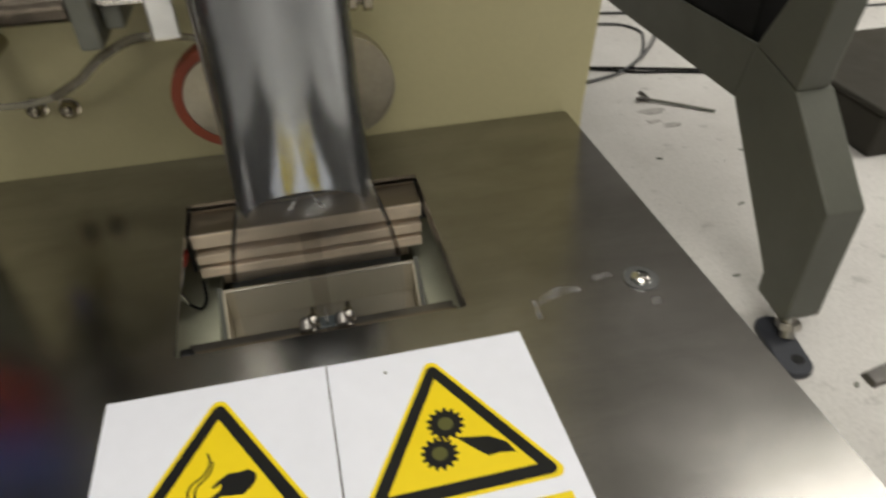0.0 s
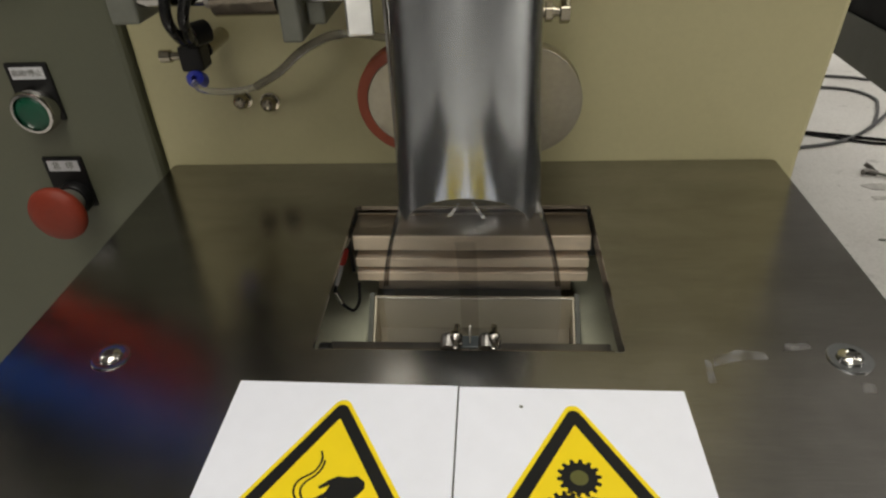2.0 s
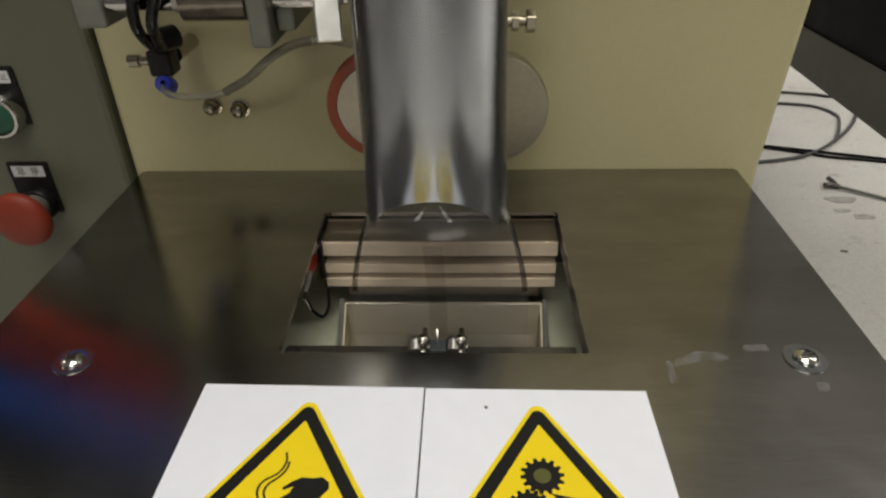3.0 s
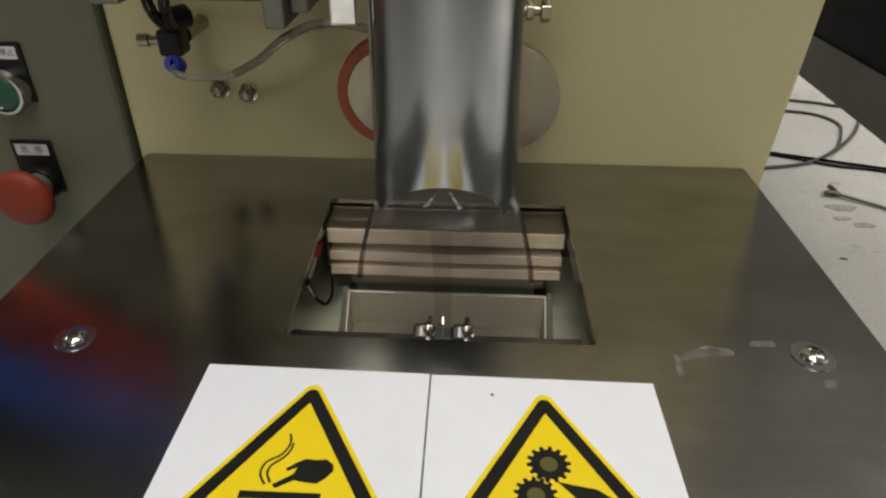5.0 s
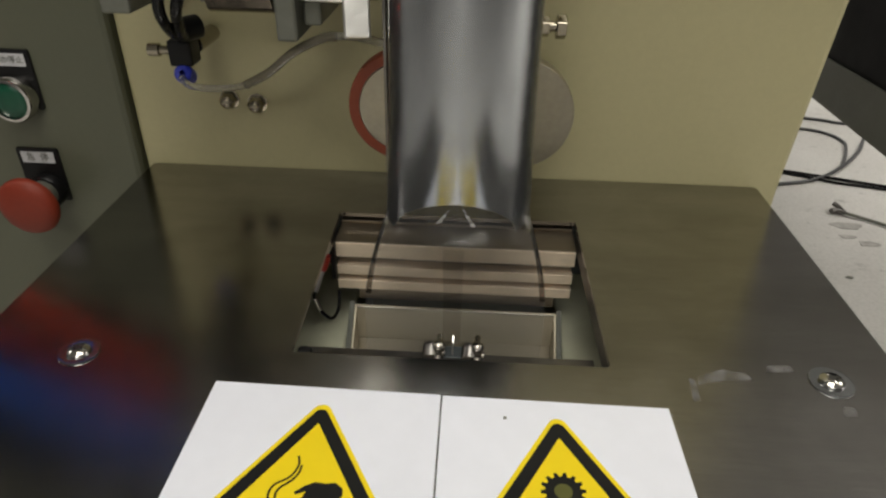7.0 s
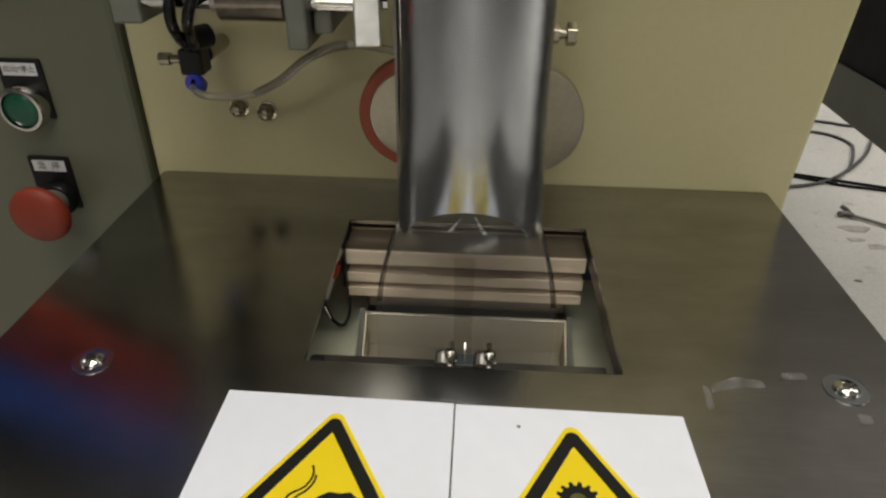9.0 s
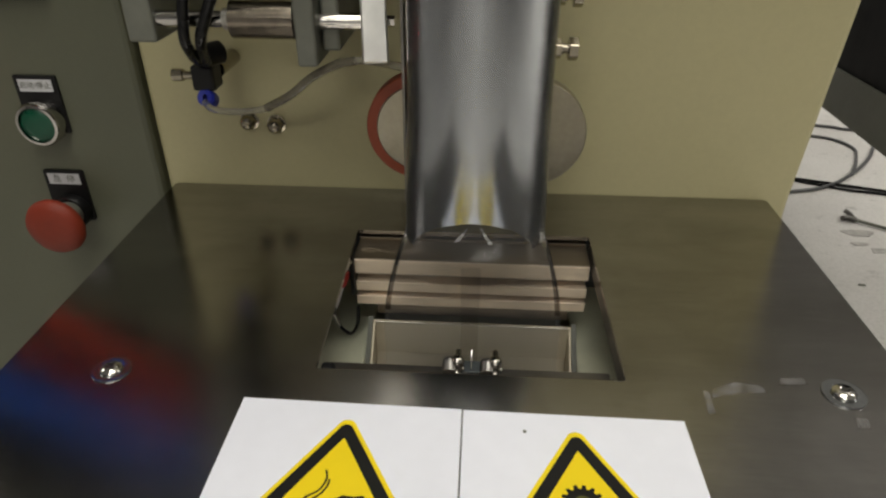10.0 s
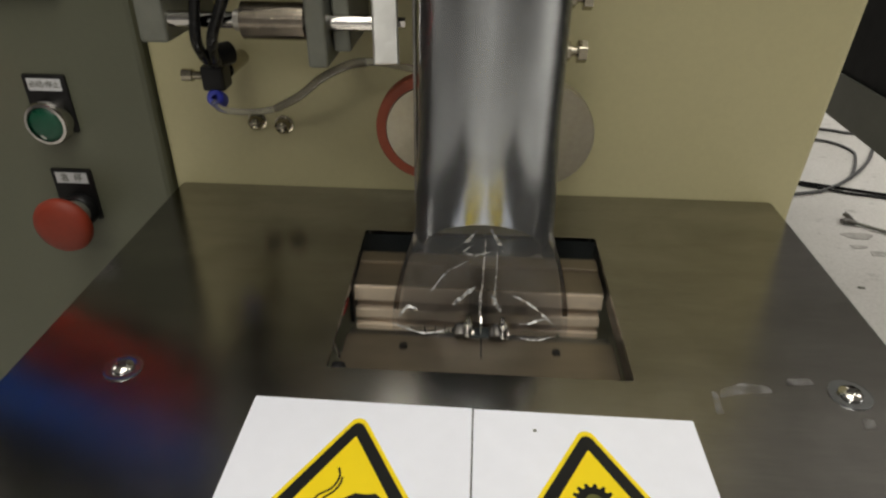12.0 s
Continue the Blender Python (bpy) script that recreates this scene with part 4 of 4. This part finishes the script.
def conveyor_stand():
    """Folded sheet-metal stand of the next machine: a slanting beam, a leg and a levelling foot."""
    ob = thing("machine_stand", 0, 0, 0, "grey-green painted sheet-metal stand on a levelling foot", "machine stand")
    side = Matrix(((0, 0, 1, 0), (1, 0, 0, 0), (0, 1, 0, 0), (0, 0, 0, 1)))   # outline (y, z), thickness along x
    part("rail", prism([(0.482, -0.150), (1.60, -0.143), (1.60, -0.085), (0.467, -0.066)], 0.6205, 0.6255, side), M_FRAME, ob, "grey-green folded side rail", bevel=0.001)
    part("post", prism([(0.368, -0.0915), (0.4655, -0.066), (0.432, 0.004), (0.425, 0.28), (0.350, 0.28), (0.357, 0.027)], 0.620, 0.668, side), M_FRAME, ob, bevel=0.003)
    part("leg", prism([(0.368, -0.092), (0.252, -0.204), (0.249, -0.385), (0.262, -0.390), (0.315, -0.381), (0.317, -0.347), (0.481, -0.1505), (0.4665, -0.0665)], 0.6195, 0.676, side), M_FRAME, ob, "grey-green bent leg", bevel=0.003)
    part("foot_stem", rod((0.628, 0.243, FLOOR_Z + 0.012), (0.634, 0.258, -0.384), 0.010), M_STEEL, ob, smooth=40)
    part("stem_nut", rod((0.631, 0.250, -0.400), (0.632, 0.253, -0.390), 0.017, n=6), M_STEEL, ob)
    part("foot_plate", prism(rounded([(-0.056, -0.023), (0.056, -0.023), (0.056, 0.023), (-0.056, 0.023)], 0.020), 0.0, 0.012, pose(0.617, 0.233, FLOOR_Z, 0, 0, 80)), M_FOOT, ob, "dark blue-grey slotted foot plate", bevel=0.002)
    part("foot_slot", lathe([(0.009, 0.0121), (0.009, 0.0126), (0, 0.0126)], pose(0.617, 0.202, FLOOR_Z), 18), M_BLACK, ob)
    part("shell", box(0.6265, 0.76, 0.485, 1.58, -0.138, 0.28), M_DARK, ob, "dark machine shell", bevel=0.004)
    part("rear_leg", box(0.63, 0.68, 1.50, 1.56, FLOOR_Z, -0.1445), M_FRAME, ob)
    return ob


conveyor_stand()


def floor_cable(points, r, material, label):
    return tagged(part("floor_cable", hose([(x, y, FLOOR_Z + r + 0.0005) for x, y in points], r, 8, 6), material, smooth=60), label, "cable", "cables on the floor")


floor_cable([(0.30, 1.33), (0.60, 1.25), (0.775, 1.201), (0.946, 1.147), (1.20, 1.07), (1.7, 0.98), (2.4, 0.95)], 0.0036, M_HOSE, "black cable lying straight across the floor")
floor_cable([(0.60, 1.262), (0.775, 1.188), (0.863, 1.150), (0.945, 1.130), (1.2, 1.05), (1.7, 0.95), (2.4, 0.90)], 0.003, M_HOSE, "thin black cable lying along a thicker one")
floor_cable([(0.50, 1.46), (0.80, 1.50), (0.931, 1.488), (0.978, 1.451), (0.990, 1.405), (0.978, 1.367), (0.945, 1.300), (0.905, 1.235)], 0.0038, M_GREYCABLE, "grey cable looped on the floor")
floor_cable([(1.30, 1.62), (1.12, 1.52), (1.06, 1.44), (0.995, 1.339), (0.915, 1.247), (0.834, 1.177), (0.747, 1.138), (0.55, 1.10)], 0.0042, M_GREYCABLE, "grey cable curving across the floor")
floor_cable([(0.60, 1.66), (0.976, 1.574), (1.066, 1.542), (1.5, 1.45), (2.0, 1.40)], 0.0040, M_GREYCABLE, "grey cable lying across the floor")


pick = thing("hook_tool", 0, 0, 0, "thin dark metal rod with a bent hook end on the floor", "tool")
part("shaft", hose([(0.806, 0.998, FLOOR_Z + 0.006), (0.865, 0.955, FLOOR_Z + 0.005), (0.925, 0.908, FLOOR_Z + 0.004)], 0.0035, 8), M_GREYBLOCK, pick, smooth=60)
part("hook", hose([(0.806, 0.998, FLOOR_Z + 0.006), (0.790, 1.004, FLOOR_Z + 0.008), (0.778, 1.000, FLOOR_Z + 0.008)], 0.006, 8), M_DARKSTEEL, pick, smooth=60)
part("prong", hose([(0.800, 1.000, FLOOR_Z + 0.008), (0.797, 1.012, FLOOR_Z + 0.012), (0.790, 1.022, FLOOR_Z + 0.016)], 0.005, 8), M_DARKSTEEL, pick, smooth=60)
for k, (x, y, s) in enumerate(((0.790, 0.950, 0.030), (0.770, 0.905, 0.016), (0.800, 0.880, 0.020))):
    ring = [(x + s * math.cos(w) * (1 + 0.25 * math.sin(3 * w + k)), y + 0.55 * s * math.sin(w) * (1 + 0.2 * math.cos(2 * w))) for w in [2 * math.pi * i / 18 for i in range(18)]]
    tagged(part("paint_flake", prism(ring, FLOOR_Z + 0.0002, FLOOR_Z + 0.0012), M_FLAKE), "loose grey paint flake lifting off the floor", "debris", "paint flakes")
rng = random.Random(5)
for k in range(16):
    x, y = rng.uniform(0.62, 1.05), rng.uniform(0.15, 0.95)
    r = rng.uniform(0.002, 0.005)
    chip = lathe([(0, 0), (r, 0), (r * 0.8, r * 0.5), (0, r * 0.6)], pose(x, y, FLOOR_Z, 0, 0, rng.uniform(0, 180)) @ Matrix.Diagonal((rng.uniform(1, 2.6), 0.7, 1, 1)), 7)
    tagged(part("floor_chip", chip, M_GREYBLOCK), "small dark chip of debris on the floor", "debris", "floor chips")
tagged(part("rubber_scrap", hull([(0.690, 0.140, FLOOR_Z), (0.690, 0.165, FLOOR_Z), (0.694, 0.163, FLOOR_Z + 0.008), (0.694, 0.143, FLOOR_Z + 0.008)], [(0.80, 0.150, FLOOR_Z), (0.80, 0.185, FLOOR_Z), (0.798, 0.180, FLOOR_Z + 0.010), (0.798, 0.153, FLOOR_Z + 0.010)]), M_DARKSTEEL, bevel=0.002), "dark scrap of rubber lying on the floor", "debris")
crate = thing("dark_crate", 1.36, 0.84, FLOOR_Z, "dark grey box standing on the floor", "box")
part("body", box(-0.25, 0.25, -0.19, 0.19, 0, 0.09), M_CRATE, crate, bevel=0.006)
part("lid", box(-0.255, 0.255, -0.195, 0.195, 0.0905, 0.105), M_CRATE, crate, bevel=0.006)

# ---------------------------------------------------------------- moving film ends and sticks
def shard(points, wide, rng, ragged=0.6):
    """A painted glint on a film fold: a thin strip, widest along its middle, with uneven edges."""
    pts = spline(points, 6)
    bm = bmesh.new()
    prev = None
    for i, q in enumerate(pts):
        d = (pts[min(i + 1, len(pts) - 1)] - pts[max(i - 1, 0)]).normalized()
        n = Vector((-d.z, 0.9 * d.x, d.x))
        w = 0.62 * wide * (0.18 + 0.82 * math.sin(math.pi * i / (len(pts) - 1)) ** 0.8)
        row = [bm.verts.new(q + n * (w * rng.uniform(1 - ragged, 1 + ragged)) + Vector((0, rng.uniform(-0.0006, 0.0006), 0))),
               bm.verts.new(q - n * (w * rng.uniform(1 - ragged, 1 + ragged)) + Vector((0, rng.uniform(-0.0006, 0.0006), 0)))]
        if prev:
            bm.faces.new((prev[0], row[0], row[1], prev[1]))
        prev = row
    return bm


def film_end(seed, folds, specks):
    """The pinched end of the film hose, as wide as the flattened hose, with white strips for glints."""
    rng = random.Random(seed)
    ob = thing("film_bag", 0, TUBE_Y - 0.006, 0, "crinkled clear film bag end with white-painted glints on its creases", "packing film bag", "film bags")
    ridge = [(rng.uniform(-0.045, 0.045), rng.uniform(-0.02, 0.04), rng.uniform(-0.9, 0.9), rng.uniform(0.0010, 0.003)) for _ in range(14)]
    for side in (-1, 1):
        bm = bmesh.new()
        nx, nz = 48, 40
        rows = []
        for j in range(nz + 1):
            v = j / nz
            z = -0.028 + 0.070 * v
            half = 0.0560 - 0.0130 * v
            puff = 0.001 + 0.014 * v
            row = []
            for i in range(nx + 1):
                u = 2 * i / nx - 1
                x = half * u
                y = side * puff * math.sqrt(max(0, 1 - u * u))
                for rx, rz, sl, amp in ridge:
                    d = (x - rx) - sl * (z - rz)
                    y += amp * max(0, 1 - abs(d) / 0.006) * (1 - 0.5 * v) * 0.7
                y += 0.0010 * noise.noise(Vector((x * 130, z * 100, seed + side)))
                row.append(bm.verts.new((x, y, z - 0.003 * math.sin(3.1 * u) * (1 - v))))
            rows.append(row)
        for p, q in zip(rows, rows[1:]):
            for k in range(nx):
                bm.faces.new((p[k], p[k + 1], q[k + 1], q[k]))
        part("front_film" if side < 0 else "rear_film", bm, M_CRINKLE, ob, smooth=180)
    for wide, line in folds:
        depth = [-0.017 - 0.10 * max(z, 0.0) for x, z in line]
        part("crease", shard([(x, y, z) for (x, z), y in zip(line, depth)], wide, rng), M_GLINT, ob, "film crease with its glint painted white")
    for k in range(specks):
        x, z = rng.gauss(0.0, 0.016), -0.029 + rng.uniform(-0.006, 0.005)
        turn, size = rng.uniform(0, math.pi), rng.uniform(0.0012, 0.0036)
        dx, dz = size * math.cos(turn), size * 0.8 * math.sin(turn)
        part("crease", shard([(x - dx, -0.010, z - dz), (x, -0.011, z + 0.0008), (x + dx, -0.010, z + dz)], rng.uniform(0.0004, 0.0009), rng), M_GLINT, ob, "film crease with its glint painted white")
    bm = bmesh.new()
    prev = None
    for i in range(49):
        u = 2 * i / 48 - 1
        y = 0.0012 * math.sin(i * 1.9) + rng.uniform(-0.0008, 0.0008)
        sag = -0.003 * math.sin(3.1 * u)
        row = [bm.verts.new((0.056 * u, y, -0.029 + sag)), bm.verts.new((0.056 * u, y * 1.8 - 0.001, -0.037 + sag + rng.uniform(-0.002, 0.001)))]
        if prev:
            bm.faces.new((prev[0], row[0], row[1], prev[1]))
        prev = row
    part("seal_strip", bm, M_FILM, ob, "crinkled sealed film edge")
    return ob


def snack_stick(seed, length=0.036):
    rng = random.Random(seed)
    prof = [(0.0, -length / 2)]
    for i in range(13):
        v = i / 12
        r = 0.0040 * (1 - abs(2 * v - 1) ** 5 * 0.5) * (1 + 0.12 * math.sin(v * 19 + seed)) + rng.uniform(-0.0002, 0.0002)
        prof.append((r, -length / 2 + length * (0.02 + 0.96 * v)))
    prof.append((0.0, length / 2))
    ob = tagged(part("snack_stick", lathe(prof, n=16), M_CANDY, smooth=60), "knobbly orange snack stick falling into the bag", "snack", "snack sticks")
    return ob


SEAM = [(0.0011, [(0.001, 0.056), (0.0005, 0.030), (-0.0005, 0.008), (0.000, -0.010)]), (0.0007, [(0.008, 0.048), (0.0085, 0.024), (0.0075, 0.002)])]
HEM = [(0.0006, [(-0.056, -0.013), (-0.0375, -0.0195), (-0.017, -0.015)]), (0.0005, [(0.024, -0.019), (0.036, -0.022), (0.047, -0.018)])]
RIGHT_LINE = [(0.0007, [(0.023, 0.013), (0.034, 0.0), (0.049, -0.015)])]
FOLDS_FIRST = SEAM + HEM + RIGHT_LINE + [
    (0.0020, [(-0.006, 0.020), (-0.016, 0.012), (-0.030, 0.003), (-0.040, -0.004)]), (0.0010, [(-0.004, 0.030), (-0.020, 0.018), (-0.045, -0.002)]),
    (0.0016, [(-0.055, -0.010), (-0.048, -0.003), (-0.040, -0.002)]), (0.0011, [(0.004, 0.018), (0.009, 0.010), (0.013, 0.012)]),
    (0.0009, [(0.010, 0.040), (0.016, 0.026), (0.018, 0.010)]), (0.0006, [(0.014, -0.004), (0.026, -0.008), (0.040, -0.004)])]
FOLDS_SECOND = SEAM + HEM + RIGHT_LINE + [
    (0.0017, [(-0.026, 0.036), (-0.030, 0.028), (-0.042, 0.021), (-0.051, 0.015)]), (0.0007, [(-0.054, 0.012), (-0.047, 0.013), (-0.039, 0.013)]),
    (0.0021, [(-0.058, -0.008), (-0.052, -0.001), (-0.042, -0.002)]), (0.0008, [(-0.020, 0.025), (-0.010, 0.008), (-0.004, -0.008)]),
    (0.0010, [(-0.038, 0.000), (-0.026, -0.004), (-0.014, -0.010)]), (0.0013, [(0.034, 0.039), (0.038, 0.033), (0.042, 0.025)]),
    (0.0006, [(-0.018, 0.043), (-0.013, 0.0455), (-0.007, 0.043), (-0.009, 0.039), (-0.016, 0.039), (-0.018, 0.043)])]
FOLDS_THIRD = SEAM + HEM + [
    (0.0019, [(-0.018, 0.004), (-0.011, 0.012), (-0.004, 0.020)]), (0.0020, [(0.006, 0.014), (0.010, 0.006), (0.013, 0.000)]),
    (0.0006, [(-0.006, 0.052), (-0.012, 0.046), (-0.004, 0.044), (0.004, 0.047)]), (0.0006, [(-0.032, 0.014), (-0.022, 0.030), (-0.008, 0.040)]),
    (0.0012, [(-0.052, -0.006), (-0.046, 0.001), (-0.040, -0.001)]), (0.0007, [(0.020, 0.014), (0.032, 0.006), (0.048, -0.010)]),
    (0.0009, [(0.024, -0.010), (0.034, -0.007), (0.042, -0.003)])]
BAGS = [film_end(3, FOLDS_FIRST, 10), film_end(8, FOLDS_SECOND, 16), film_end(14, FOLDS_THIRD, 8)]
STICKS = [snack_stick(1, 0.040), snack_stick(2), snack_stick(3), snack_stick(4, 0.05)]


def motions():
    # share of the closing stroke, 0 open and 1 closed
    stroke = [(0, 0), (0.43, 0), (0.5, 0.18), (0.6, 0.9), (0.67, 1), (0.83, 1), (0.9, 0.62), (1.0, 0), (5.73, 0), (5.8, 0.2), (5.9, 0.97), (5.95, 1), (6.13, 1), (6.2, 0.85), (6.3, 0.4), (6.4, 0), (11.6, 0), (11.7, 0.3), (11.8, 0.95), (11.87, 1), (11.93, 1), (12.0, 0.75)]
    walk(BACK_JAW, [(t, pose(0, 0.130 - 0.046 * s, 0)) for t, s in stroke])
    walk(FRONT_JAW, [(t, pose(0, 0.0325 + 0.0445 * s, 0.003)) for t, s in stroke])
    y = TUBE_Y - 0.004
    park, end = 0.36, -0.30
    drops = [
        [(0, park), (0.5, park), (0.58, 0), (1.0, 0.0), (1.05, -0.018), (1.1, -0.060), (1.2, end), (12, end)],
        [(0, park + 0.08), (1.0, park + 0.08), (1.3, park), (5.8, park), (5.88, 0), (6.4, -0.002), (6.44, -0.018), (6.5, -0.075), (6.6, end), (12, end)],
        [(0, park + 0.16), (1.0, park + 0.16), (1.3, park + 0.08), (6.4, park + 0.08), (6.7, park), (11.7, park), (11.79, 0), (12, 0)],
    ]
    for bag, rows in zip(BAGS, drops):
        walk(bag, [(t, pose(0, y, z)) for t, z in rows])
    falls = [
        (0.0205, [(0, 0.20), (5.75, 0.20), (5.87, 0.005), (6.4, 0.003), (6.44, -0.014), (6.5, -0.070), (6.6, end), (12, end)]),
        (-0.0200, [(0, 0.28), (9.4, 0.28), (9.5, 0.035), (9.6, end), (12, end)]),
        (0.0050, [(0, 0.36), (10.17, 0.36), (10.3, -0.05), (10.4, end), (12, end)]),
        (-0.0300, [(0, 0.45), (10.3, 0.45), (10.37, -0.030), (10.43, -0.058), (10.5, end), (12, end)]),
    ]
    for stick, (x, rows) in zip(STICKS, falls):
        walk(stick, [(t, pose(x, y - 0.015, z, 3, -2, 0)) for t, z in rows])


motions()
